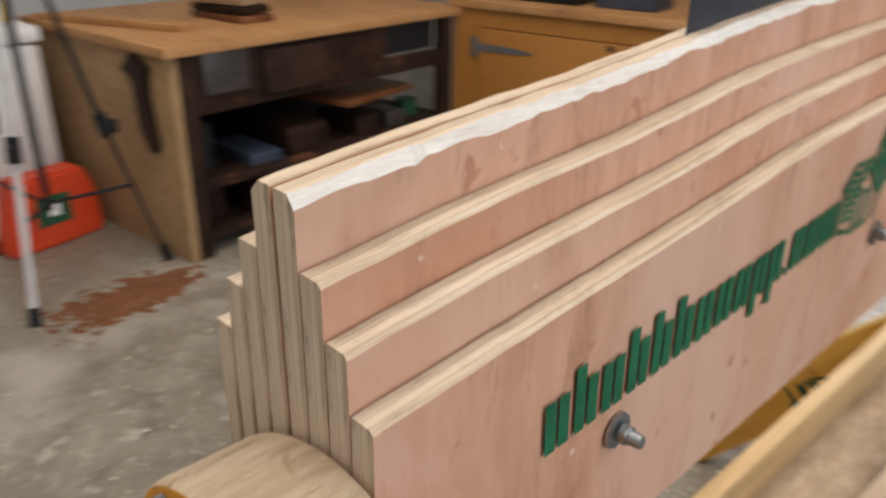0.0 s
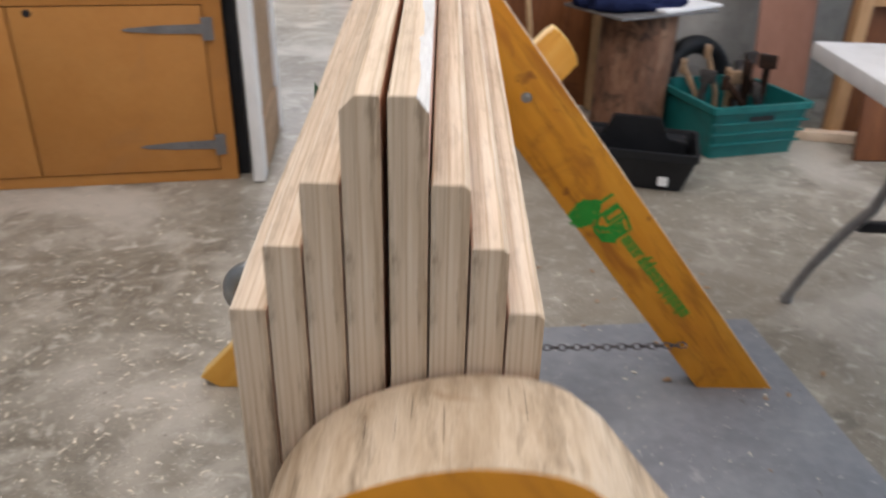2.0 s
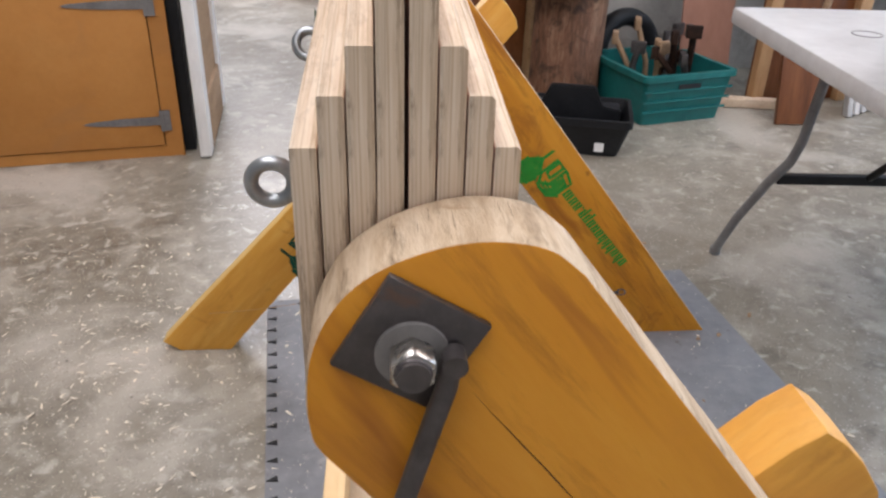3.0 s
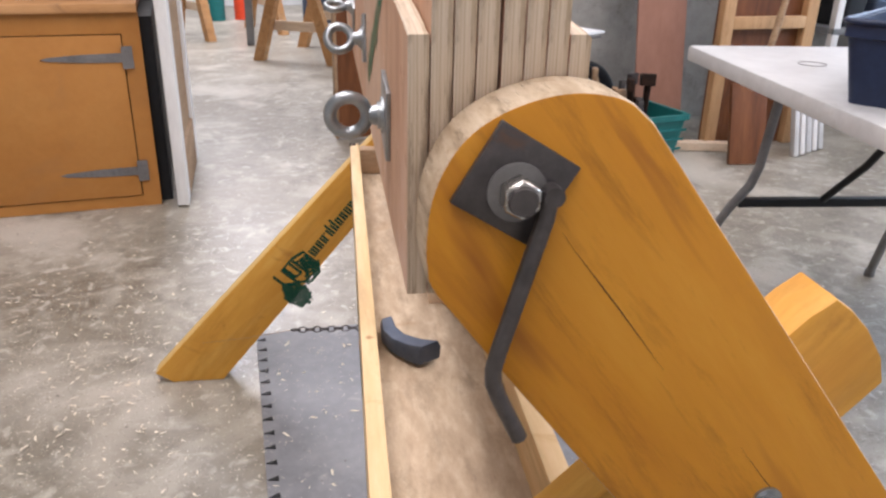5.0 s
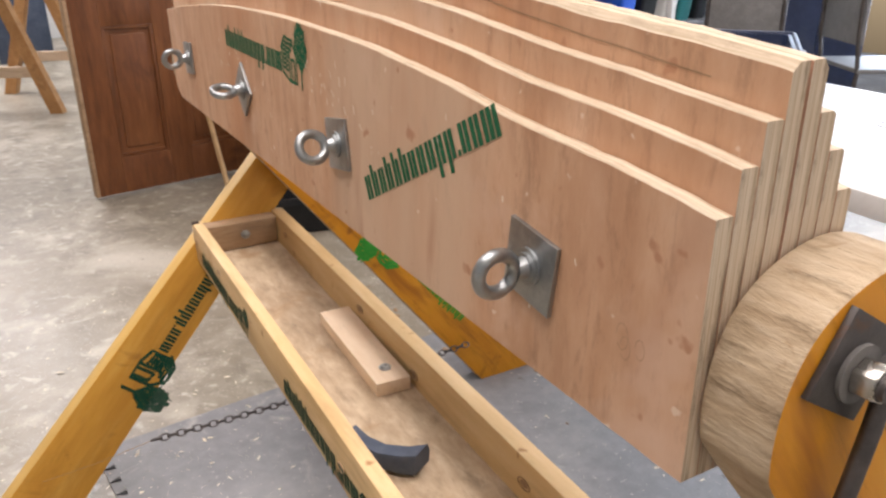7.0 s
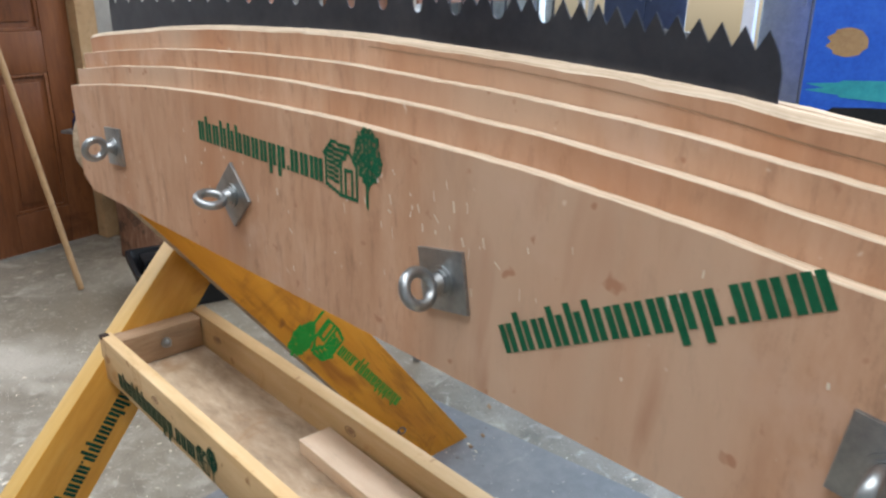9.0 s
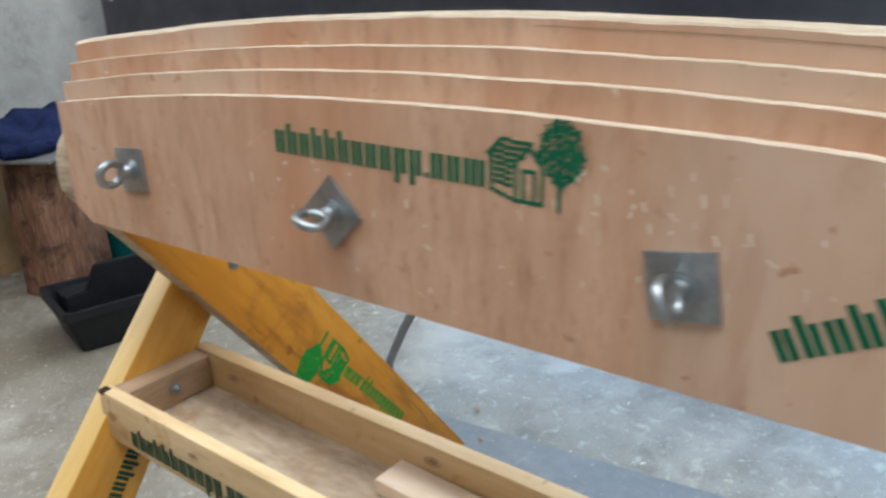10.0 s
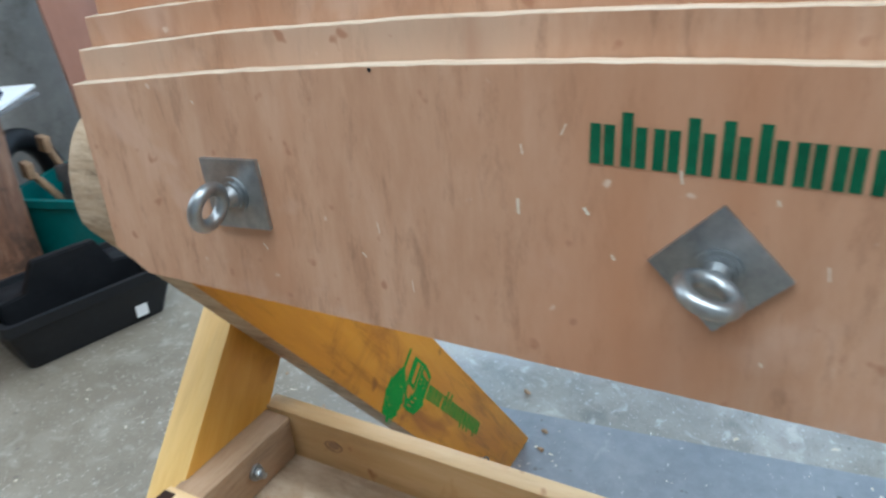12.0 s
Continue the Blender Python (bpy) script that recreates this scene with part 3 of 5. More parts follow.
# legs: a wide rounded one bolted to each end of the sheets, a narrower one crossing it
HEAD = [(-0.003, 0.780), (-0.038, 0.826), (-0.0435, 0.842), (-0.0440, 0.860), (-0.0415, 0.879), (-0.035, 0.896), (-0.025, 0.910), (-0.011, 0.9205), (0.007, 0.928), (0.026, 0.9315), (0.045, 0.930), (0.058, 0.925), (0.069, 0.9155)]


def rounded(pts, n=4):
    """The outline with its corners drawn into one smooth curve."""
    out = [pts[0]]
    for i in range(1, len(pts) - 2):
        p0, p1, p2, p3 = [Vector(p) for p in pts[i - 1:i + 3]]
        for k in range(n):
            t = k / n
            q = 0.5 * (2 * p1 + (p2 - p0) * t + (2 * p0 - 5 * p1 + 4 * p2 - p3) * t * t + (3 * p1 - p0 - 3 * p2 + p3) * t * t * t)
            out.append((q.x, q.y))
    return out + [pts[-2], pts[-1]]


RIM = rounded(HEAD)
LEG_A = RIM + [(0.784, 0.0), (0.612, 0.0)]


def board(pts, y0, y1, inset, name, label, shear=None, edge=M_BARE, face=M_YEL):
    """A plank cut to an outline: stained faces, bare worn edges, arrises taken off."""
    bm = bmesh.new()
    lo, hi = prism(bm, pts, "y", y0, y1)
    ring = [e for e in bm.edges if (e.verts[0].co.y == e.verts[1].co.y)]
    bmesh.ops.bevel(bm, geom=ring, offset=inset, segments=2, profile=0.6, affect="EDGES")
    bm.normal_update()
    for f in bm.faces:
        f.material_index = 0 if abs(f.normal.y) > 0.9 else 1
    if shear:
        for v in bm.verts:
            v.co.y += shear * (v.co.z - 0.6)
    return part(name, bm, (face, edge), vise, label)


near_a = board(LEG_A, -0.0452, -0.0012, 0.004, "leg", "broad yellow leg with a rounded bare wood head")
far_a = board(LEG_A, L + 0.0012, L + 0.0452, 0.004, "leg", "broad yellow leg with a rounded bare wood head")
LEG_B = [(-0.512, 0.024), (-0.474, 0.0), (-0.360, 0.0), (0.276, 0.722), (0.270, 0.742), (0.255, 0.764), (0.240, 0.779), (0.227, 0.788), (0.210, 0.776)]
near_b = board(LEG_B, 0.0, 0.044, 0.003, "leg", "yellow leg crossing behind the broad one", edge=M_YELB, face=M_YELB)
far_b = board(LEG_B, L + 0.046, L + 0.090, 0.003, "leg", "yellow leg crossing behind the broad one", 0.11, edge=M_YELB_LIT, face=M_YELB)

for leg, y, s in ((near_a, -0.0452, -1), (far_a, L + 0.0452, 1)):
    bm = bmesh.new()
    box(bm, -0.0235, 0.0235, -0.002, 0.002, -0.0235, 0.0235, 0.0006, Matrix.Translation((-0.0005, y + s * 0.0022, 0.8870)) @ Matrix.Rotation(radians(31), 4, "Y"))
    pl = part("plate", bm, M_DARKST, leg, "dark square steel plate")
    bm = bmesh.new()
    rod(bm, (0, y + s * 0.0042, 0.884), (0, y + s * 0.0066, 0.884), 0.0150, 32)
    part("washer", bm, M_STRAP, pl)
    bm = bmesh.new()
    hexnut(bm, (0, y + s * 0.0125, 0.884), 0.0102, 0.0115, (0, s, 0))
    part("nut", bm, M_NUT, pl)
    bm = bmesh.new()
    rod(bm, (0, y + s * 0.018, 0.884), (0, y + s * 0.0215, 0.884), 0.0068, 20)
    torus(bm, Matrix.Translation((0, y + s * 0.0185, 0.884)) @ Matrix.Rotation(radians(90), 4, "X"), 0.0068, 0.0009, 20, 6)
    part("bolt", bm, M_DARKST, pl)
    if s < 0:
        bm = bmesh.new()
        tube(bm, [(0.0155, y - 0.0105, 0.886), (0.0135, y - 0.0115, 0.872), (0.0085, y - 0.0125, 0.855), (0.0, y - 0.013, 0.824), (-0.0065, y - 0.013, 0.800), (-0.0090, y - 0.013, 0.789), (-0.0085, y - 0.013, 0.780), (-0.0050, y - 0.013, 0.771), (0.0010, y - 0.013, 0.758), (0.0075, y - 0.013, 0.744)], 0.0047, 14)
        rod(bm, (0.0165, y - 0.0055, 0.884), (0.0165, y - 0.0155, 0.884), 0.0052, 16)
        part("lever", bm, M_DARKST, leg, "bent dark steel lever handle")

for y0, s in ((-0.0455, -1), (L + 0.0008, -1)):              # pivot bolts where the legs cross
    bm = bmesh.new()
    rod(bm, (0.175, y0 + 0.0005, 0.672), (0.175, y0 - 0.0015, 0.672), 0.010, 20)
    hexnut(bm, (0.175, y0 - 0.0045, 0.672), 0.0068, 0.006, (0, -1, 0))
    part("pivot_bolt", bm, M_ZINC, near_a if y0 < 0 else far_a)

# drying cracks across the bare rim of the near head
rng = random.Random(14)
for i in range(9):
    k = rng.randrange(8, len(RIM) - 4)
    (xa, za), (xb, zb) = RIM[k], RIM[k + 1]
    n = Vector((-(zb - za), xb - xa)).normalized() * 0.0005
    y0 = rng.uniform(-0.041, -0.02)
    ln, w = rng.uniform(0.008, 0.024), rng.uniform(0.06, 0.14)
    bm = bmesh.new()
    bow = rng.uniform(-0.06, 0.06)
    f = [(0.5, 0), (0.5 + w + bow, 0.35), (0.5 + w * 0.8 - bow, 0.7), (0.5, 1), (0.5 - bow, 0.7), (0.5 + bow, 0.35)]
    bm.faces.new([bm.verts.new((xa + (xb - xa) * u * 0.4 + n.x, y0 + ln * v, za + (zb - za) * u * 0.4 + n.y)) for u, v in f])
    part("crack", bm, M_DARKW, near_a, smooth=False)

# split lines in the broad legs, with the grain
for leg, y in ((near_a, -0.0456), (far_a, L + 0.0008)):
    bm = bmesh.new()
    d = Vector((0.61, -0.79))
    for p0, ln, w in (((0.026, 0.860), 0.11, 0.0008), ((0.15, 0.715), 0.09, 0.0007)):
        bm = bmesh.new()
        pts = [(p0[0] + d[0] * ln * k / 8 + 0.0009 * noise.noise((k * 1.3, ln, y)), p0[1] + d[1] * ln * k / 8) for k in range(9)]
        up = [bm.verts.new((x + w * 0.5 * math.sin(math.pi * min(max(k, 0.4), 7.6) / 8), y, z)) for k, (x, z) in enumerate(pts)]
        dn = [bm.verts.new((x - w * 0.5 * math.sin(math.pi * min(max(k, 0.4), 7.6) / 8), y, z)) for k, (x, z) in enumerate(pts)]
        for k in range(8):
            bm.faces.new((dn[k], dn[k + 1], up[k + 1], up[k]))
        part("split", bm, M_HOLE, leg, "dark split in the grain", smooth=False)

# painted marks on the legs: lettering and emblem running along the timber


def on_plane_y(x0, y, z0, ang, lean=0.0):
    c, s = math.cos(ang), math.sin(ang)
    return lambda a, b: (x0 + a * c - b * s, y + lean * (z0 + a * s + b * c - 0.6), z0 + a * s + b * c)


def painted(parent, put, length, em, colour, bold=1.5):
    bm = bmesh.new()
    unit = letter_bars(bmesh.new(), WORD, 1.0, lambda a, b: (a, b, 0))
    letter_bars(bm, WORD, length / unit, put)
    part("stencilled_lettering", bm, colour, parent, "green stencilled lettering", smooth=False)
    bm = bmesh.new()
    emblem(bm, lambda a, b: put(a + length + 0.004, b - 0.3 * em + 0.012), em, 3, bold)
    part("stencilled_emblem", bm, colour, parent, "green stencilled hut and tree", smooth=False)


down_b = math.atan2(-0.735, -0.63)
painted(far_b, on_plane_y(0.0, L + 0.0455, 0.480, down_b, 0.11), 0.235, 0.100, M_GREEN3, 2.0)
painted(near_b, on_plane_y(-0.012, -0.0005, 0.480, down_b), 0.235, 0.100, M_GREEN3, 2.0)
up_a = math.atan2(0.766, -0.645)
painted(far_a, on_plane_y(0.560, L + 0.0008, 0.205, up_a), 0.245, 0.100, M_GREEN2, 2.0)
painted(near_a, on_plane_y(0.560, -0.0456, 0.205, up_a), 0.245, 0.100, M_GREEN2, 2.0)

# tray hung between the crossing legs
TZ = 0.545
tray = bmesh.new()
box(tray, -0.030, 0.112, 0.046, L + 0.045, 0.474, 0.486)
TM = Matrix(((1, 0.017, 0, -0.017 * 1.23), (0, 1, 0, 0), (0, 0, 1, 0), (0, 0, 0, 1)))
bmesh.ops.transform(tray, matrix=TM, verts=tray.verts[:])
tray = part("tray", tray, M_TRAYB, vise, "long shallow timber tray with a stained bottom board")


def skewed(bm):
    bmesh.ops.transform(bm, matrix=TM, verts=bm.verts[:])
    return bm


part("side_board", skewed(B(-0.049, -0.0295, 0.046, L + 0.045, 0.470, TZ, 0.002)), M_YEL2, tray)
part("side_board", skewed(B(0.1115, 0.135, 0.046, L + 0.045, 0.470, TZ, 0.002)), M_YEL2, tray)
for y in (0.047, L + 0.006):
    part("end_board", skewed(B(-0.0285, 0.1105, y, y + 0.038, 0.487, TZ - 0.004, 0.003)), M_TRAYE, tray, "worn brown end board")
    bm = bmesh.new()
    yy = y + (0.038 if y < 0.5 else 0)
    d = 1 if y < 0.5 else -1
    rod(bm, (0.045, yy, 0.515), (0.045, yy + d * 0.003, 0.515), 0.009, 20)
    hexnut(bm, (0.045, yy + d * 0.006, 0.515), 0.0065, 0.006, (0, 1, 0))
    rod(bm, (0.045, yy + d * 0.008, 0.515), (0.045, yy + d * 0.014, 0.515), 0.0035, 12)
    part("screw", skewed(bm), M_ZINC, tray)


def knot(y, z, x, r):
    """A dark oval knot in a long board, its ring slightly proud of the face."""
    bm = bmesh.new()
    m = Matrix.Translation((x, y, z)) @ Matrix.Rotation(radians(90), 4, "Y")
    bmesh.ops.create_circle(bm, cap_ends=True, segments=14, radius=r, matrix=m @ Matrix.Diagonal((0.7, 1.25, 1, 1)))
    torus(bm, m @ Matrix.Translation((0, 0, -0.0004)), r * 1.5, 0.0007, 18, 5, 0.7, 1.25)
    part("knot", skewed(bm), M_TRAYE, tray, "brown knot")


for y, z in ((1.17, 0.518), (0.79, 0.523), (0.60, 0.505), (0.33, 0.512)):
    knot(y, z, 0.1110, 0.006)
for y, z in ((1.05, 0.520), (0.47, 0.500)):
    knot(y, z, -0.0494, 0.005)


part("broken_corner", skewed(B(-0.0496, -0.036, L + 0.030, L + 0.0456, TZ - 0.005, TZ + 0.0006, 0.0015)), M_DARKW, tray, "dark broken corner")


def on_tray(a, b):
    return (-0.0497 - 0.017 * (0.04 + a), 1.195 - a, 0.480 + b)


painted(tray, on_tray, 0.27, 0.05, M_GREEN3)
painted(tray, lambda a, b: on_tray(a + 0.51, b), 0.27, 0.05, M_GREEN3)

# chain that holds the legs from spreading


def chain(p, q, sag, n, r):
    bm = bmesh.new()
    p, q = Vector(p), Vector(q)
    for i in range(n):
        t = (i + 0.5) / n
        c = p.lerp(q, t) - Vector((0, 0, sag * 4 * t * (1 - t)))
        d = (q - p) - Vector((0, 0, sag * 4 * (1 - 2 * t)))
        m = Matrix.Translation(c) @ d.to_track_quat("X", "Z").to_matrix().to_4x4() @ Matrix.Rotation(radians(45 if i % 2 else -45), 4, "X")
        torus(bm, m, r, r * 0.24, 12, 5, 1.25, 0.8)
    return bm


for y in (L - 0.025, 0.06):
    part("chain", chain((-0.195, y, 0.125), (0.560, y + 0.015, 0.128), 0.008, 46, 0.0082), M_DARKST, vise, "thin steel chain between the legs")
    bm = bmesh.new()
    tube(bm, [(-0.40, y + 0.005, 0.10), (-0.30, y, 0.110), (-0.192, y, 0.125)], 0.0005, 6)
    part("wire", bm, M_TAN, vise, "thin wire at the chain's end")

# ---- the saw held in the vise ----
prof = [(0.240, 0.975), (0.240, 1.057)]
yy = 0.243
k = 0
while yy < 1.160:
    if yy > 0.37 and k % 3 == 2:                       # deep round gullet beside a raker
        zc = 1.060 + crown(yy) * 0.45
        prof += [(yy + 0.0012, zc + 0.030)] + [(yy + 0.0075 + 0.0058 * math.sin(a), zc + 0.006 - 0.006 * math.cos(a)) for a in (-1.57, -0.9, -0.3, 0.3, 0.9, 1.57)] + [(yy + 0.0138, zc + 0.030)]
        yy += 0.0150
    else:
        zc = 1.057 + 0.011 * min(1.0, (yy - 0.24) / 0.22) + crown(yy) * 0.45
        prof += [(yy, zc), (yy + 0.0071, zc + 0.0125), (yy + 0.0142, zc)]
        yy += 0.01425
    k += 1
prof += [(1.168, 1.072), (1.168, 0.975)]
bm = bmesh.new()
prism(bm, prof, "x", -0.0005, 0.0005)
solid("crosscut_saw", bm, M_SAW, "long dark steel crosscut saw blade clamped in the vise, teeth up", "saw", smooth=False)

# ---- things in the tray ----
bm = B(-0.025, 0.025, -0.121, 0.121, 0, 0.021, 0.0015)
blk = thing("wood_block", "small clean pine block with a bolt through it, in the tray", "wood block", Matrix.Translation((0.074, 0.720, 0.4862)) @ Matrix.Rotation(radians(-2.5), 4, "Z"))
part("block", bm, M_PINE, blk)
bm = bmesh.new()
rod(bm, (0.002, -0.085, 0.021), (0.002, -0.085, 0.0225), 0.0085, 24)
torus(bm, Matrix.Translation((0.002, -0.085, 0.0235)), 0.0045, 0.0018, 20, 8)
part("eyelet", bm, M_ZINC, blk, "steel eyelet")
bm = bmesh.new()
sect = [(-0.062, 0.010), (-0.03, 0.012), (0.0, 0.0125), (0.03, 0.0145), (0.05, 0.017)]
rings = []
for a, h in sect:
    bend = -0.015 * (a / 0.05) ** 2
    rings.append([bm.verts.new((bend + dx * h, a, max(0.0, 0.013 + dz * h * 0.8 + 0.006 * (a + 0.062) / 0.1))) for dx, dz in ((-1, -1), (1, -1), (1.1, 0.2), (0.8, 1), (-0.8, 1), (-1.1, 0.2))])
for A, C in zip(rings, rings[1:]):
    for j in range(6):
        bm.faces.new((A[j], A[(j + 1) % 6], C[(j + 1) % 6], C[j]))
bm.faces.new(rings[0])
bm.faces.new(rings[-1])
solid("hammer_head", bm, M_HEAD, "blue-grey forged steel hammer head without a handle, in the tray", "hammer head", Matrix.Translation((-0.013, 0.466, 0.4862)) @ Matrix.Rotation(radians(-150), 4, "Z") @ Matrix.Scale(0.95, 4))

# ---- mat ----
MAT = Matrix.Translation((-0.300, 1.397, 0.0)) @ Matrix.Rotation(radians(6.3), 4, "Z")
floor_mat = thing("floor_mat", "thin grey rubber floor mat with black studs along its edge", "mat", MAT)
bm = B(0.0, 1.135, -1.95, 0.0, 0.0, 0.006, 0.002)
part("sheet", bm, M_MAT, floor_mat)
bm0 = bmesh.new()
prism(bm0, [(-0.011, -0.001), (0.010, -0.007), (0.010, 0.007)], "z", 0.0062, 0.0085)
hole_me = mesh_of("edge_stud", bm0, M_HOLE, False)
for i in range(38):
    ob = new("edge_stud", hole_me)
    ob.parent = floor_mat
    ob.matrix_basis = Matrix.Translation((0.013 + 0.003 * noise.noise((i * 2.2, 0, 0)), -0.035 - i * 0.0495, 0)) @ Matrix.Rotation(0.5 * noise.noise((i * 1.9, 3, 0)), 4, "Z")

# ---- cupboard under the window side of the door ----
CT = 0.722


def strap_hinge(m, parent, length, flip):
    bm = bmesh.new()
    s = -1 if flip else 1
    pts = [(0, -0.016), (s * length * 0.55, -0.013), (s * (length - 0.02), -0.006), (s * length, 0), (s * (length - 0.02), 0.006), (s * length * 0.55, 0.013), (0, 0.016)]
    prism(bm, pts, "y", -0.003, 0.0)
    box(bm, -0.012 if not flip else -0.004, 0.004 if not flip else 0.012, -0.008, 0.0, -0.038, 0.038)
    box(bm, -0.032 if not flip else 0.012, -0.012 if not flip else 0.032, -0.003, 0, -0.038, 0.038)
    for k in (0.15, 0.5, 0.85):
        rod(bm, (s * length * k, -0.003, 0), (s * length * k, -0.0048, 0), 0.005, 10)
    return part("strap_hinge", bm, M_STRAP, parent, "grey iron strap hinge", m)


cup = thing("cupboard", "low orange varnished cupboard with iron strap hinges and a worn top", "cupboard", RM)
bm = bmesh.new()
CW = 1.43
box(bm, 0.0, CW - 0.01, 0.0215, 0.62, 0.0, CT - 0.0305)
# near-black wood puts the shade of the cupboard's side into its colour
part("carcass", bm, M_DARKW, cup, "carcass coloured dark for its shaded side")
# added black board: the shade on the cupboard's right side, as colour
part("side_panel", B(CW - 0.0095, CW + 0.04, 0.05, 0.66, 0.0, CT - 0.05), M_BLACK, cup, "black panel standing in for the shaded cupboard side")
part("worktop", B(-0.02, CW - 0.001, -0.02, 0.66, CT - 0.03, CT, 0.004), M_CABTOP, cup, "worn orange-brown top")
fr = bmesh.new()
box(fr, 0.0, 0.12, 0.0, 0.021, 0.02, CT - 0.031)
box(fr, CW - 0.06, CW, 0.0, 0.021, 0.0, CT - 0.031)
box(fr, 0.12, CW - 0.06, 0.001, 0.021, CT - 0.10, CT - 0.031)
box(fr, 0.12, CW - 0.06, 0.001, 0.021, 0.0, 0.04)
part("face_frame", fr, M_CAB, cup)
for a, b, left in ((0.124, 0.762, True), (0.768, CW - 0.064, False)):
    door = part("door", B(a, b, -0.006, 0.014, 0.044, CT - 0.104, 0.003), M_CAB, cup)
    for z in (0.138, 0.543):
        strap_hinge(Matrix.Translation((a if left else b, -0.0065, z)), door, 0.26, not left)
    bm = bmesh.new()
    x = b - 0.06 if left else a + 0.06
    rod(bm, (x, -0.0075, 0.60), (x, 0.0, 0.60), 0.013, 20)
    part("finger_hole", bm, M_HOLE, door)

# ---- old bench with open shelves ----
BM = Matrix.Translation((-1.975, 0.865, 0)) @ Matrix.Rotation(radians(6), 4, "Z") @ Matrix.Diagonal((1, 0.93, 1, 1))
BT = 0.690
ben = thing("workbench", "old soiled wooden workbench with open shelves and worn top", "workbench", BM)
part("worktop", B(-0.92, 0.02, -0.02, 1.47, BT - 0.03, BT, 0.004), M_CABTOP, ben, "worn orange-brown top")
part("end_panel", B(-0.88, 0.0, 0.0, 0.03, 0.0, BT - 0.031, 0.002), M_TAN, ben, "tan raw board end panel")
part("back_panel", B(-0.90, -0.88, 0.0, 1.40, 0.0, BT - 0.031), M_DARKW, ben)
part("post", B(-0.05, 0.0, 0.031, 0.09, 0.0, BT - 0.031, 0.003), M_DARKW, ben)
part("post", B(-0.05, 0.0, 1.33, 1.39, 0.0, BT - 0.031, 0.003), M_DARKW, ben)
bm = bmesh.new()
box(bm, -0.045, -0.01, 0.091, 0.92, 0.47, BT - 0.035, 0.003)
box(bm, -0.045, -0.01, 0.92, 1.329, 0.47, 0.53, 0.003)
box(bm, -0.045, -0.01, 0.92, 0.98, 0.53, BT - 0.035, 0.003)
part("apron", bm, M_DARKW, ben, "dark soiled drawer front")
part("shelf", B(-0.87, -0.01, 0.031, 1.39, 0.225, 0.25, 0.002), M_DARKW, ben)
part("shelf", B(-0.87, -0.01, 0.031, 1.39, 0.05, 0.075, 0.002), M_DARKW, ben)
# solid black box added in the drawer opening to stand in for its shade
part("drawer_void", B(-0.30, -0.06, 0.985, 1.325, 0.535, BT - 0.04), M_HOLE, ben, "black box standing in for the shade in the drawer space")
bm = bmesh.new()
box(bm, -0.012, 0.006, 0.12, 0.30, 0.53, 0.69, 0.004)
part("tin_plate", bm, M_DARKST, ben, "dull metal plate")
bm = bmesh.new()
box(bm, -0.01, 0.012, 0.36, 0.66, 0.50, 0.64, 0.003)
part("stained_plate", bm, M_DARKW, ben, "stained brown plate")

rng = random.Random(11)
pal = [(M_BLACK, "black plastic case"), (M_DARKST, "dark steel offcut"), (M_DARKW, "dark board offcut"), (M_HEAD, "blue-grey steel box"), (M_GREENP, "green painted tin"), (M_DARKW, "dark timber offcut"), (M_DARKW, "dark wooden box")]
yv = 0.14
i = 0
while yv < 1.30:
    w = rng.uniform(0.07, 0.2)
    for z in (0.2502, 0.0752):
        mt, lb = pal[(i * 3 + (0 if z > 0.2 else 2)) % len(pal)]
        d, h = rng.uniform(0.12, 0.30), rng.uniform(0.03, 0.13)
        if i % 3 == 0:
            bm = bmesh.new()
            rod(bm, (0, 0, 0), (0, 0, h + 0.03), min(w, 0.1) / 2, 24)
            torus(bm, Matrix.Translation((0, 0, h + 0.03)), min(w, 0.1) / 2 - 0.003, 0.003, 24, 6)
            solid("tin", bm, mt, "round tin standing on the soiled bench shelf", "tin", BM @ Matrix.Translation((-0.14 - rng.random() * 0.1, yv + w / 2, z)))
        else:
            bm = B(-d / 2, d / 2, -w * 0.45, w * 0.45, 0, h, 0.004)
            box(bm, -d / 2 - 0.004, d / 2 + 0.004, -w * 0.47, w * 0.47, h * 0.7, h * 0.78, 0.001)
            solid("shelf_box", bm, mt, lb + " lying on the soiled bench shelf", "box", BM @ Matrix.Translation((-0.04 - d / 2, yv + w / 2, z)) @ Matrix.Rotation(rng.uniform(-0.06, 0.0), 4, "Z"))
    yv += w + rng.uniform(0.02, 0.06)
    i += 1
solid("board_offcut", B(-0.16, 0.16, -0.22, 0.22, 0, 0.02, 0.002), M_BROWN, "brown board lying across the bench shelf", "board", BM @ Matrix.Translation((-0.18, 0.95, 0.385)) @ Matrix.Rotation(0.12, 4, "Z"))
bm = bmesh.new()                                   # worn old saw handle hung on the bench end
prism(bm, [(-0.05, 0.0), (-0.012, -0.02), (0.0, -0.16), (0.03, -0.22), (0.055, -0.20), (0.04, -0.05), (0.05, 0.02), (0.0, 0.05)], "y", -0.03, -0.001)
bmesh.ops.bevel(bm, geom=bm.edges[:], offset=0.006, segments=2, affect="EDGES")
solid("hanging_clamp", bm, M_DARKW, "dark wooden clamp hanging on the bench end panel", "clamp", BM @ Matrix.Translation((-0.17, 0.0, 0.60)) @ Matrix.Diagonal((1.5, 1.0, 1.15, 1)))

# on the bench tops
pile = thing("wood_stack", "small stack of dark brown wood offcuts on the bench top", "wood stack", BM @ Matrix.Translation((-0.34, 0.52, BT + 0.0005)))
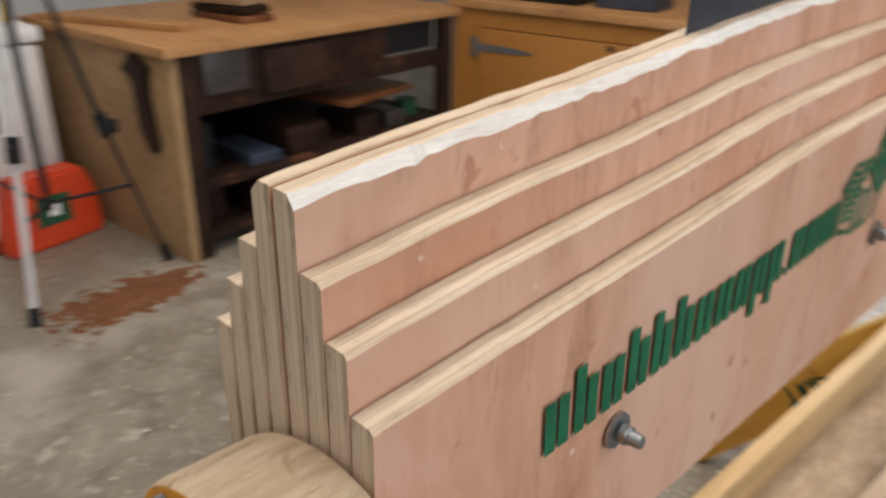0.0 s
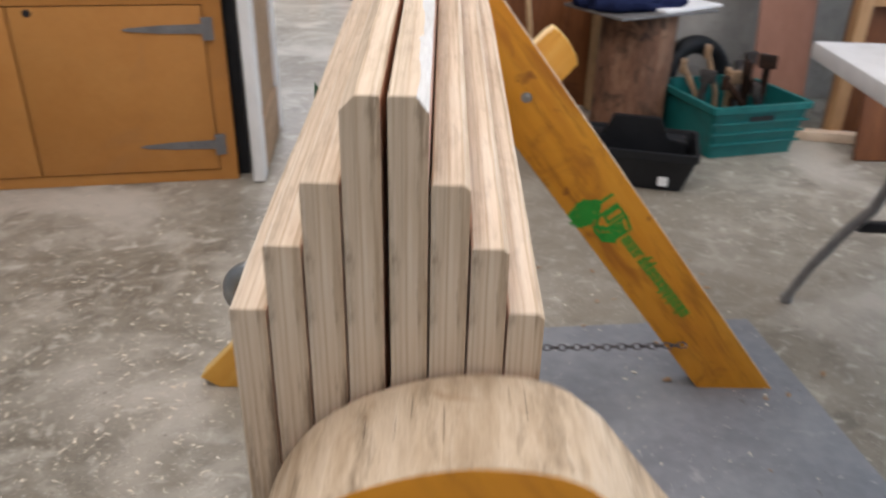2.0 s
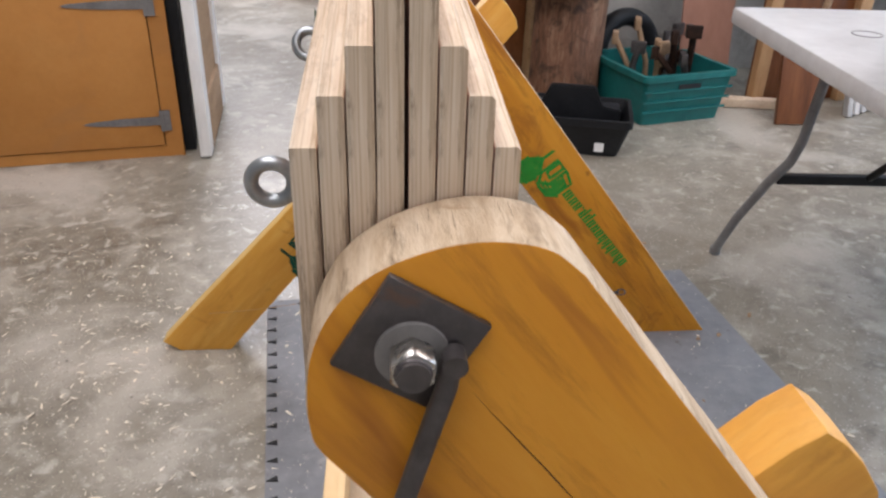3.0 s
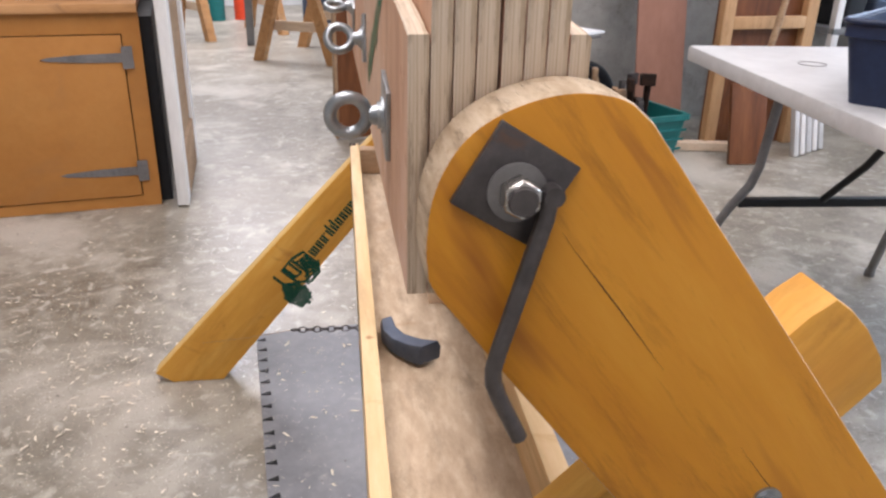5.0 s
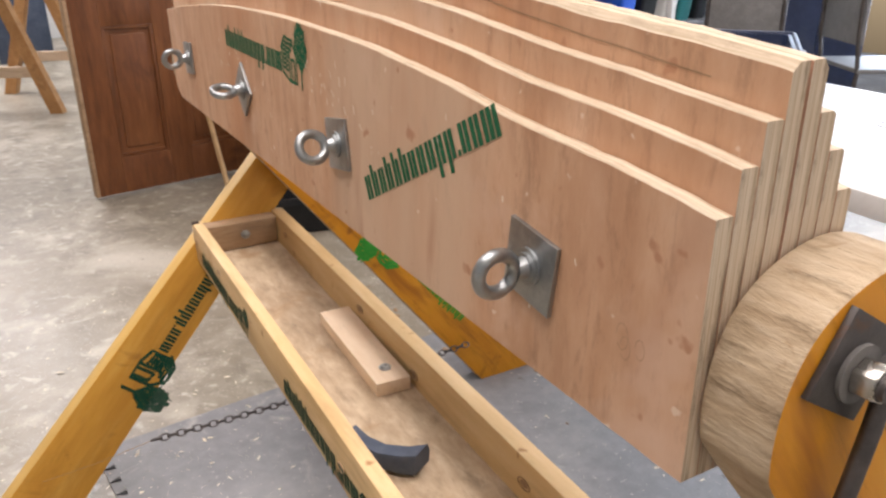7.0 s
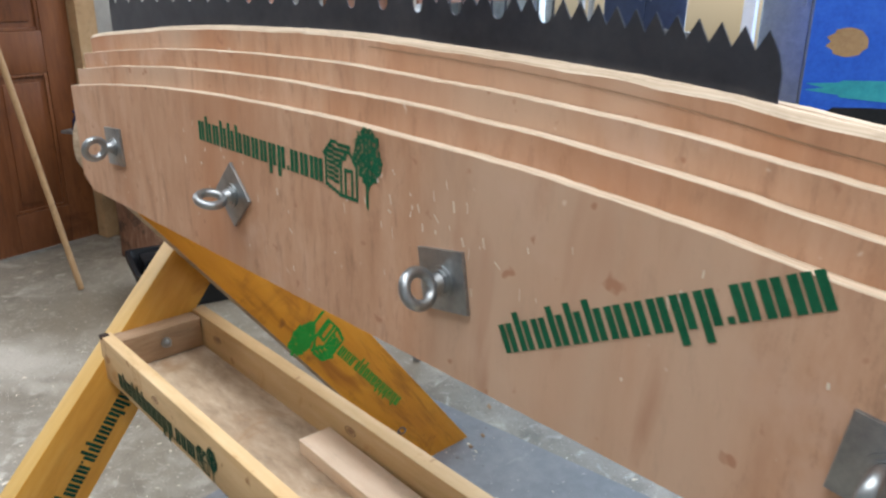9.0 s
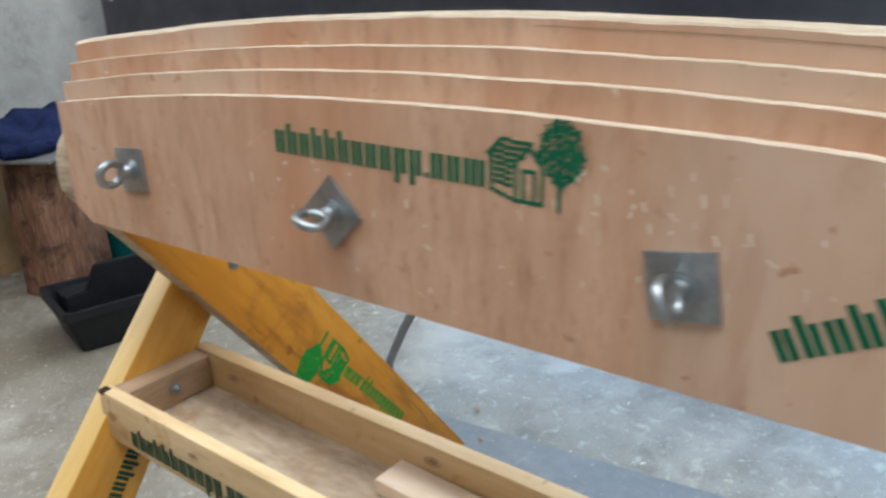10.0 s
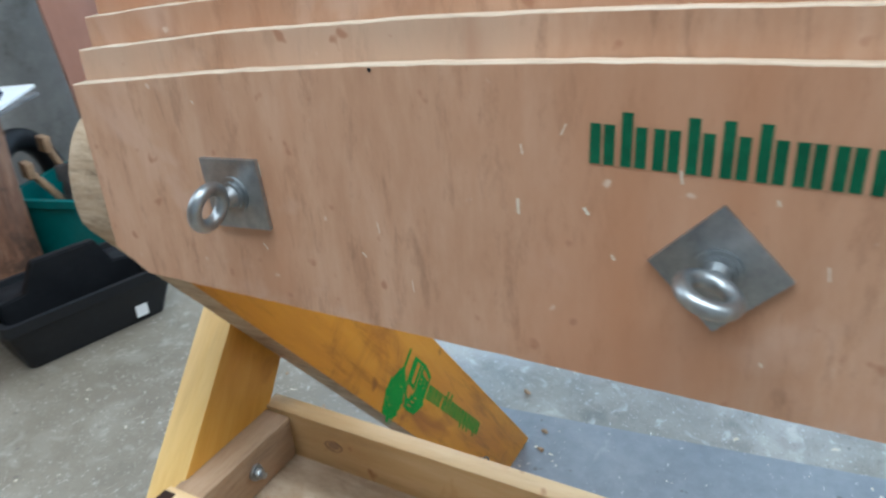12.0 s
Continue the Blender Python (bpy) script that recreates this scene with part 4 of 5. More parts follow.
for a in range(5):
    bm = bmesh.new()
    box(bm, -0.16 + 0.02 * a, 0.14 - 0.015 * a, -0.08, 0.07 - 0.01 * a, 0.028 * a, 0.028 * a + 0.024, 0.005, Matrix.Rotation(0.12 * a, 4, "Z"))
    part("offcut", bm, (M_BROWN, M_DARKW, M_TRAYE)[a % 3], pile)
solid("plank_offcut", B(-0.30, 0.30, -0.04, 0.04, 0, 0.022, 0.003), M_CABTOP, "short flat board lying on the bench top", "board", BM @ Matrix.Translation((-0.50, 0.12, BT + 0.0005)) @ Matrix.Rotation(radians(20), 4, "Z"))
bm = B(-0.16, 0.16, -0.09, 0.09, 0, 0.12, 0.012)
bx = thing("tool_case", "black plastic case with a white label on the cupboard top", "tool case", RM @ Matrix.Translation((0.34, 0.20, CT + 0.0005)))
part("case", bm, M_BLACK, bx)
part("label", B(-0.13, -0.01, -0.0925, -0.0905, 0.02, 0.07), M_PAPER, bx, "white label")
solid("storage_box", B(-0.12, 0.12, -0.09, 0.09, 0, 0.14, 0.006), M_HEAD, "blue-grey box on the cupboard top", "box", RM @ Matrix.Translation((0.68, 0.22, CT + 0.0005)))
bm = bmesh.new()
for a in range(3):
    box(bm, -0.05 + 0.03 * a, 0.02 + 0.03 * a, -0.02, 0.02 + 0.01 * a, 0, 0.012 + 0.005 * a, 0.003)
solid("hand_tool", bm, M_DARKST, "small dark hand tool on the cupboard top", "tool", RM @ Matrix.Translation((1.22, 0.16, CT + 0.0005)))
solid("paper_sheet", B(-0.1, 0.1, -0.07, 0.07, 0, 0.003), M_PAPER, "white paper sheet on the cupboard top", "paper", RM @ Matrix.Translation((1.12, 0.24, CT + 0.0005)) @ Matrix.Rotation(0.3, 4, "Z"))
solid("small_box", B(-0.02, 0.02, -0.012, 0.012, 0, 0.015, 0.002), M_BLACK, "small black box on the cupboard top", "box", RM @ Matrix.Translation((1.42, 0.14, CT + 0.0005)))

# ---- corner beyond the bench ----
fz = thing("white_chest", "white painted metal chest with a soiled front", "chest", Matrix.Translation((-2.69, 0.42, 0)) @ Matrix.Rotation(radians(4), 4, "Z"))
part("body", B(-0.50, 0.08, -0.8, 0.30, 0.03, 0.63, 0.02), M_WHITE, fz)
part("lid", B(-0.51, 0.09, -0.81, 0.31, 0.633, 0.69, 0.02), M_WHITE, fz)
part("plinth", B(-0.48, 0.06, -0.78, 0.28, 0.0, 0.029), M_BLACK, fz)
solid("yellow_crate", B(-0.14, 0.14, -0.16, 0.16, 0, 0.09, 0.01), M_YPLAS, "yellow plastic case on the white chest", "case", Matrix.Translation((-2.88, 0.53, 0.6905)))
fa = thing("first_aid_case", "orange-red plastic case with a green panel standing on the floor", "case", Matrix.Translation((-2.46, 0.60, 0)) @ Matrix.Rotation(radians(104), 4, "Z"))
bm = bmesh.new()
prism(bm, [(-0.17, 0.0), (0.17, 0.0), (0.16, 0.16), (0.12, 0.25), (-0.12, 0.25), (-0.16, 0.16)], "y", -0.05, 0.05)
bmesh.ops.bevel(bm, geom=bm.edges[:], offset=0.012, segments=2, affect="EDGES")
part("shell", bm, M_RED, fa)
part("green_panel", B(-0.07, 0.05, -0.0535, -0.051, 0.08, 0.18), M_GREENP, fa, "green panel")
part("white_cross", B(-0.025, 0.01, -0.0555, -0.0537, 0.11, 0.15), M_PAPER, fa, "white mark")
tri = thing("tripod", "grey aluminium tripod with black clamps on the floor", "tripod", Matrix.Translation((-2.175, 0.525, 0)))
for a in (-32, 70, 199):
    c, s = math.cos(radians(a)), math.sin(radians(a))
    bm = bmesh.new()
    rod(bm, (0.05 * c, 0.05 * s, 1.05), (0.19 * c, 0.19 * s, 0.45), 0.014 if a < 0 else 0.009, 12)
    rod(bm, (0.185 * c, 0.185 * s, 0.47), (0.31 * c, 0.31 * s, 0.03), 0.011 if a < 0 else 0.006, 12)
    leg = part("leg", bm, M_TABLE if a != 70 else M_BLACK, tri)
    bm = bmesh.new()
    rod(bm, (0.18 * c, 0.18 * s, 0.50), (0.195 * c, 0.195 * s, 0.43), 0.020, 12)
    box(bm, -0.012, 0.03, -0.01, 0.01, -0.02, 0.02, 0.004, Matrix.Translation((0.2 * c, 0.2 * s, 0.46)) @ Matrix.Rotation(radians(a), 4, "Z"))
    part("clamp", bm, M_BLACK, leg, "black clamp")
    bm = bmesh.new()
    rod(bm, (0.304 * c, 0.304 * s, 0.05), (0.318 * c, 0.318 * s, 0.0), 0.016, 12)
    part("foot", bm, M_BLACK, leg, "black rubber foot")
    bm = bmesh.new()
    rod(bm, (0, 0, 0.24), (0.245 * c, 0.245 * s, 0.27), 0.006, 8)
    part("brace", bm, M_BLACK, tri)
bm = bmesh.new()
rod(bm, (0, 0, 0.22), (0, 0, 1.12), 0.012, 12)
rod(bm, (0, 0, 1.0), (0, 0, 1.08), 0.055, 16)
part("column", bm, M_BLACK, tri)

# red sawdust swept against the bench
bm = bmesh.new()
bmesh.ops.create_grid(bm, x_segments=120, y_segments=120, size=0.5)
for v in bm.verts:
    r = math.hypot(v.co.x * 3.6 + 0.5 * v.co.y, v.co.y * 1.9) / 0.5
    v.co.z = 0.014 * (0.75 - r) + 0.006 * noise.noise(v.co * 11) + 0.007 * noise.noise(v.co * 27) + 0.006 * noise.noise(v.co * 70)
solid("sawdust", bm, M_RDUST, "thin heap of reddish brown sawdust on the floor by the bench", "sawdust", Matrix.Translation((-1.90, 0.64, 0)), kind="stuff")

# ---- doorway ----
wd = thing("door_1", "open door leaf with chipped white paint on its edge", "door", kind="structure", m=Matrix.Translation((-0.702, 3.06, 0)) @ Matrix.Rotation(radians(-84.5), 4, "Z"))
part("stile", B(0.0, 0.09, -0.02, 0.02, 0.01, 1.98, 0.002), M_WHITE, wd)
part("stile", B(0.58, 0.67, -0.02, 0.02, 0.01, 1.98, 0.002), M_WHITE, wd)
for z0, z1 in ((0.01, 0.20), (0.86, 1.02), (1.86, 1.98)):
    part("rail", B(0.09, 0.58, -0.019, 0.019, z0, z1, 0.002), M_TRAYE, wd)
for z0, z1 in ((0.20, 0.86), (1.02, 1.86)):
    part("panel", B(0.09, 0.58, -0.007, 0.007, z0, z1), M_TRAYE, wd)

bd = thing("door_2", "dark brown varnished panelled door leaf, worn at its edge", "door", kind="structure", m=RM @ Matrix.Translation((2.25, 0.735, 0)))
for a, b in ((0.0, 0.115), (0.33, 0.43), (0.645, 0.76)):
    part("stile", B(a, b, -0.02, 0.02, 0.01, 2.04, 0.003), M_BROWN, bd)
part("worn_edge", B(-0.016, -0.0005, -0.024, 0.022, 0.01, 2.04, 0.003), M_TRAYE, bd, "pale worn door edge")
for z0, z1 in ((0.01, 0.17), (0.72, 0.88), (1.92, 2.04)):
    for a, b in ((0.1153, 0.3297), (0.4303, 0.6447)):
        part("rail", B(a, b, -0.019, 0.019, z0, z1, 0.002), M_BROWN, bd)
for z0, z1 in ((0.17, 0.72), (0.88, 1.92)):
    for a, b in ((0.115, 0.33), (0.43, 0.645)):
        bm = bmesh.new()
        box(bm, a + 0.0005, b - 0.0005, -0.004, 0.004, z0, z1)
        box(bm, a + 0.035, b - 0.035, -0.011, 0.006, z0 + 0.035, z1 - 0.035, 0.006)
        part("panel", bm, M_BROWN, bd)
        bm = bmesh.new()
        for c in ((a, a + 0.014, z0, z1), (b - 0.014, b, z0, z1), (a + 0.014, b - 0.014, z0, z0 + 0.014), (a + 0.014, b - 0.014, z1 - 0.014, z1)):
            box(bm, c[0] + 0.0006, c[1] - 0.0006, -0.016, -0.0041, c[2] + 0.0006, c[3] - 0.0006, 0.003)
        part("moulding", bm, M_BROWN, bd)
structure("doorpost", B(3.015, 3.10, 0.66, 0.86, 0, 2.1, 0.004), M_TAN, "tan timber doorpost", RM)

bm = bmesh.new()
rod(bm, (0.415, 2.85, 0.006), (0.235, 3.13, 1.55), 0.011, 12)
solid("stick", bm, M_TAN, "long thin wooden stick leaning on the brown door", "stick")

# ---- log with a board and cloth ----
LX, LY = 0.84, 3.10
bm = bmesh.new()
rings = []
for i in range(13):
    z = 0.52 * i / 12
    rings.append([bm.verts.new((LX + (0.158 + 0.02 * max(0, 0.25 - z / 0.52) + 0.014 * noise.noise((math.cos(a) * 1.6, math.sin(a) * 1.6, z * 2.0))) * math.cos(a), LY + (0.150 + 0.014 * noise.noise((math.cos(a) * 1.6, math.sin(a) * 1.6, z * 2 + 5))) * math.sin(a), z)) for a in (2 * math.pi * k / 40 for k in range(40))])
for A, C in zip(rings, rings[1:]):
    for k in range(40):
        bm.faces.new((A[k], A[(k + 1) % 40], C[(k + 1) % 40], C[k]))
bm.faces.new(rings[0])
bm.faces.new(rings[-1])
solid("log", bm, M_BARK, "upright thick log with bark stripped in patches, used as a stand", "log")
solid("board_on_log", B(-0.25, 0.25, -0.19, 0.19, 0, 0.012, 0.002), M_STRAP, "dark grey board lying on the log", "board", Matrix.Translation((0.83, 3.10, 0.5205)) @ Matrix.Rotation(radians(28), 4, "Z"))
solid("paper_pad", B(-0.17, 0.17, -0.10, 0.10, 0, 0.012, 0.002), M_PAPER, "white paper pad lying on the board", "paper", Matrix.Translation((0.98, 3.10, 0.533)) @ Matrix.Rotation(radians(35), 4, "Z"))
bm = bmesh.new()
bmesh.ops.create_icosphere(bm, subdivisions=5, radius=1.0)
for v in bm.verts:
    n = v.co.normalized()
    f = 1 + 0.28 * noise.noise(n * 1.7) + 0.06 * noise.noise(n * 5.0)
    v.co = Vector((n.x * 0.24 * f, n.y * 0.17 * f, max(0.0, (n.z + 0.35) * 0.085 * f * (1 + 0.28 * noise.noise(n * 2.4 + Vector((3, 1, 0))) + 0.10 * abs(noise.noise(n * 6))))))
jumper = thing("jumper", "crumpled navy blue jumper lying on the board", "clothing", Matrix.Translation((0.80, 3.12, 0.5335)) @ Matrix.Rotation(radians(20), 4, "Z"))
part("body", bm, M_NAVY, jumper)
for pts, r0 in (([(0.13, -0.05, 0.075), (0.04, -0.12, 0.060), (-0.08, -0.155, 0.038), (-0.17, -0.14, 0.030), (-0.215, -0.09, 0.030)], 0.034), ([(-0.10, 0.03, 0.085), (-0.17, -0.02, 0.070), (-0.225, -0.03, 0.040), (-0.26, -0.01, 0.028)], 0.031)):
    bm = bmesh.new()
    tube(bm, [Vector(p).lerp(Vector(q), k / 4) for p, q in zip(pts, pts[1:]) for k in range(4)] + [pts[-1]], r0, 14)
    for v in bm.verts:
        v.co += v.co.normalized() * 0.012 * noise.noise(v.co * 22)
        v.co.z = max(0.0, v.co.z * 0.86)
    part("sleeve", bm, M_NAVY, jumper)

# ---- black tool tote ----
tt = thing("tool_tote", "open black plastic tool tote with a centre handle on the floor", "tool tote", Matrix.Translation((0.738, 2.548, 0)) @ Matrix.Rotation(radians(-14.5), 4, "Z"))


def bin_mesh(w0, d0, w1, d1, h, t, rim=0.01):
    bm = bmesh.new()
    def ring(w, d, z):
        r = 0.02
        out = []
        for sx, sy, a0 in ((1, 1, 0), (-1, 1, 90), (-1, -1, 180), (1, -1, 270)):
            for k in range(4):
                a = radians(a0 + 30 * k)
                out.append(bm.verts.new((sx * (w - r) + r * math.cos(a), sy * (d - r) + r * math.sin(a), z)))
        return out
    rs = [ring(w0, d0, 0), ring(w1, d1, h - 0.03), ring(w1 + rim, d1 + rim, h - 0.028), ring(w1 + rim, d1 + rim, h), ring(w1 - t, d1 - t, h), ring(w0 - t, d0 - t, t)]
    for A, C in zip(rs, rs[1:]):
        for k in range(16):
            bm.faces.new((A[k], A[(k + 1) % 16], C[(k + 1) % 16], C[k]))
    bm.faces.new(rs[0])
    bm.faces.new(rs[-1])
    return bm


part("tub", bin_mesh(0.19, 0.115, 0.225, 0.145, 0.15, 0.006, 0.008), M_BLACK, tt)
bm = bmesh.new()
prism(bm, [(-0.19, 0.05), (0.19, 0.05), (0.19, 0.15), (0.12, 0.16), (0.085, 0.235), (-0.085, 0.235), (-0.12, 0.16), (-0.19, 0.15)], "y", -0.014, 0.014)
bmesh.ops.bevel(bm, geom=bm.edges[:], offset=0.004, segments=2, affect="EDGES")
part("handle", bm, M_BLACK, tt)
part("divider", B(-0.188, 0.188, 0.04, 0.125, 0.09, 0.14, 0.004), M_BLACK, tt)
bm = bmesh.new()
quad(bm, lambda a, b: (a, -0.1295 , b), 0.10, 0.02, 0.135, 0.055)
part("label", bm, M_PAPER, tt, "small white label", m=None)

# ---- teal crate of tools ----
TC = Matrix.Translation((1.231, 2.991, 0)) @ Matrix.Rotation(radians(16), 4, "Z") @ Matrix.Diagonal((1.1, 1.05, 0.89, 1))
tc = thing("crate", "teal plastic crate filled with old tools", "crate", TC)
part("tub", bin_mesh(0.178, 0.19, 0.20, 0.215, 0.245, 0.007, 0.012), M_TEAL, tc)
for k in (0.06, 0.11, 0.16):
    part("rib", B(-0.186 - k * 0.09, 0.186 + k * 0.09, -0.202 - k * 0.1, -0.196 - k * 0.1, k, k + 0.012, 0.002), M_TEAL, tc)
part("handle_hole", B(-0.05, 0.05, -0.2175, -0.2155, 0.17, 0.195), M_HOLE, tc)
rng = random.Random(21)
for i in range(13):
    x, y = rng.uniform(-0.14, 0.14), rng.uniform(-0.14, 0.14)
    dx, dy = rng.uniform(-0.12, 0.12), rng.uniform(-0.1, 0.1)
    h = rng.uniform(0.26, 0.40)
    bm = bmesh.new()
    tube(bm, [(x * 0.7, y * 0.7, 0.01), (x, y, 0.2), (x + dx * 0.5, y + dy * 0.5, h)], rng.uniform(0.008, 0.016), 8)
    box(bm, -0.03, 0.03, -0.012, 0.012, -0.03, 0.03, 0.004, Matrix.Translation((x + dx * 0.5, y + dy * 0.5, h)) @ Matrix.Rotation(rng.uniform(0, 3), 4, "Z"))
    solid("hand_tool", bm, (M_DARKST, M_TRAYE, M_DARKW)[i % 3], "old hand tool standing in the teal crate", "tool", TC @ Matrix.Translation((0, 0, 0.008)), group="tools in the crate")
bm = bmesh.new()
torus(bm, Matrix.Translation((1.16, 3.28, 0.19)) @ Matrix.Rotation(radians(78), 4, "X") @ Matrix.Rotation(radians(20), 4, "Y"), 0.15, 0.042, 36, 12)
solid("tyre", bm, M_BLACK, "black rubber tyre leaning on the wall behind the crate", "tyre")

# boards and a timber frame against the wall
solid("hardboard_sheet", B(-0.13, 0.13, -0.006, 0.006, 0, 1.30, 0.001), M_PINK, "pinkish brown hardboard sheet leaning on the wall", "board", Matrix.Translation((1.52, 3.18, 0)) @ Matrix.Rotation(radians(8), 4, "Z") @ Matrix.Rotation(radians(-8), 4, "X"))
frm = thing("timber_frame", "open pine shelf frame standing on the floor by the wall", "shelf frame", Matrix.Translation((1.70, 3.02, 0)) @ Matrix.Rotation(radians(9), 4, "Z"))
for x in (0.0, 0.46):
    part("post", B(x, x + 0.06, 0.0, 0.045, 0, 1.6, 0.003), M_FRAME, frm)
for z in (0.56, 1.1, 1.54):
    part("rail", B(0.0605, 0.4595, 0.0, 0.04, z, z + 0.055, 0.003), M_FRAME, frm)
part("backboard", B(0.0, 0.52, 0.0455, 0.0555, 0.0, 1.6), M_BROWN, frm, "dark stained backboard")
bm = bmesh.new()
rod(bm, (0.10, -0.06, 0.01), (0.34, 0.02, 1.25), 0.016, 12)
solid("pole", bm, M_TRAYE, "brown wooden pole leaning against the pine frame", "pole", Matrix.Translation((1.72, 2.98, 0)))
solid("dark_board", B(-0.085, 0.085, -0.012, 0.012, 0, 0.36, 0.002), M_BROWN, "dark brown board end leaning under the table", "board", Matrix.Translation((1.78, 2.76, 0)) @ Matrix.Rotation(radians(-14), 4, "X"))
for k in range(5):
    solid("slat", B(-0.011, 0.011, -0.02, 0.02, 0, 0.40, 0.002), M_WHITE if k % 2 else M_TABLE, "pale painted slat leaning against the pine frame", "slat",
          Matrix.Translation((2.08 + k * 0.05, 2.86 + 0.03 * k, 0)) @ Matrix.Rotation(radians(-16), 4, "X"), group="leaning slats")
solid("floor_batten", B(-0.2, 0.2, -0.03, 0.03, 0, 0.04, 0.003), M_PINE, "short pine batten lying on the floor by the crate", "batten", Matrix.Translation((1.72, 3.0, 0.0)) @ Matrix.Rotation(radians(-12), 4, "Z"))
solid("block_offcut", B(-0.06, 0.06, -0.05, 0.05, 0, 0.07, 0.004), M_PINE, "pine offcut on the floor by the log", "offcut", Matrix.Translation((1.16, 3.42, 0.0)))

# ---- folding table ----
tab = thing("folding_table", "white scuffed plastic folding table with grey tube legs", "folding table", Matrix.Translation((0.905, 1.680, 0)) @ Matrix.Rotation(radians(-4.0), 4, "Z"))
TH = 0.695
TWX, TLY = 0.74, 1.83
bm = B(0, TWX, -TLY, 0, TH - 0.042, TH, 0.010)
part("tabletop", bm, M_TABLE, tab)
for k in range(4):
    bm = bmesh.new()
    torus(bm, Matrix.Translation((0.20 + 0.12 * k, -0.30 - 0.33 * k, TH + 0.0006)), 0.032, 0.0012, 28, 6)
    part("scuff_ring", bm, M_STRAP, tab, "grey ring scuff")
for y, s in ((-0.05, 1), (-TLY + 0.05, -1)):
    for x in (0.07, TWX - 0.07):
        bm = bmesh.new()
        c = 1 if x < 0.3 else -1
        tube(bm, [(x + c * 0.075, y - s * 0.24, TH - 0.045), (x + c * 0.072, y - s * 0.20, 0.42), (x + c * 0.066, y - s * 0.18, 0.36), (x + c * 0.045, y - s * 0.13, 0.28), (x + c * 0.018, y - s * 0.055, 0.14), (x, y, 0.012)], 0.0125, 12)
        rod(bm, (x, y, 0.0), (x, y, 0.02), 0.0155, 14)
        part("leg", bm, M_TUBE, tab)
    part("crossbar", B(0.13, TWX - 0.13, y - 0.012 - s * 0.140, y + 0.012 - s * 0.140, 0.285, 0.31, 0.003), M_BLACK, tab, "black crossbar")
    bm = bmesh.new()
    tube(bm, [(TWX / 2, y - s * 0.14, 0.30), (TWX / 2, y - s * 0.30, 0.45), (TWX / 2, y - s * 0.46, TH - 0.045)], 0.010, 10)
    part("brace", bm, M_BLACK, tab)
tub = thing("storage_tub", "empty dark navy plastic storage tub on the table", "storage tub", Matrix.Translation((1.085, 0.975, TH + 0.0005)) @ Matrix.Rotation(radians(-50), 4, "Z"))
part("body", bin_mesh(0.105, 0.165, 0.125, 0.185, 0.152, 0.005, 0.006), M_TUB, tub)
bm = bmesh.new()
loop = [(sx * 0.111 + 0.022 * math.cos(radians(a0 + 15 * k)), sy * 0.171 + 0.022 * math.sin(radians(a0 + 15 * k)), 0.1525) for sx, sy, a0 in ((1, 1, 0), (-1, 1, 90), (-1, -1, 180), (1, -1, 270)) for k in range(7)]
tube(bm, loop + loop[:1], 0.0052, 8)
part("rim", bm, M_TUB, tub, "rolled rim")
for s in (-1, 1):
    part("grip", B(-0.045, 0.045, s * 0.196 - 0.009, s * 0.196 + 0.009, 0.112, 0.124, 0.003), M_TUB, tub)

# ---- bench run with bins by the wall ----
RK = Matrix.Translation((2.45, 3.30, 0)) @ Matrix.Rotation(radians(10.5), 4, "Z")
rk = thing("storage_rack", "long low rack of grey boards loaded with bins", "storage rack", RK)
for z in (0.50, 0.98):
    part("shelf", B(0, 3.0, 0, 0.42, z, z + 0.03, 0.002), M_TABLE if z > 0.7 else M_TUBE, rk)
part("lip", B(0, 3.0, -0.022, -0.002, 0.955, 1.012, 0.002), M_PINK, rk)
for x in (0.0, 1.0, 2.0, 2.96):
    for y in (0.001, 0.38):
        part("post", B(x, x + 0.04, y, y + 0.039, 0, 1.6, 0.002), M_WHITE, rk)
rng = random.Random(8)
x = 0.1
cols = [M_BLACK, M_HEAD, M_BLUE, M_BLACK, M_PAPER, M_TEAL]
i = 0
while x < 2.8:
    w = rng.uniform(0.12, 0.2)
    solid("storage_bin", bin_mesh(w * 0.45, 0.14, w * 0.5, 0.16, rng.uniform(0.14, 0.24), 0.004, 0.006), cols[i % 6], "dark plastic bin standing on the grey rack", "bin", RK @ Matrix.Translation((x + w / 2, 0.2, 0.5305)), group="bins on the rack")
    if i % 2:
        solid("cardboard_box", B(-w * 0.4, w * 0.4, -0.12, 0.12, 0, rng.uniform(0.1, 0.2), 0.004), cols[(i + 2) % 6], "small box standing on the upper rack shelf", "box", RK @ Matrix.Translation((x + w / 2, 0.2, 1.0105)), group="boxes on the rack")
    x += w + rng.uniform(0.03, 0.1)
    i += 1

# ---- street end of the workshop ----
BN = Matrix.Translation((4.05, 1.36, 0)) @ Matrix.Rotation(radians(-72), 4, "Z")
bn = thing("display_banner", "blue printed display banner with pale shapes on a stand", "banner", BN)
part("sheet", B(-0.45, 0.45, -0.003, 0.003, 0.30, 1.70), M_BLUE, bn)
part("base_bar", B(-0.47, 0.47, -0.09, 0.09, 0.0, 0.05, 0.01), M_TUBE, bn)
part("upright", B(-0.012, 0.012, 0.0035, 0.026, 0.051, 1.70), M_TUBE, bn)
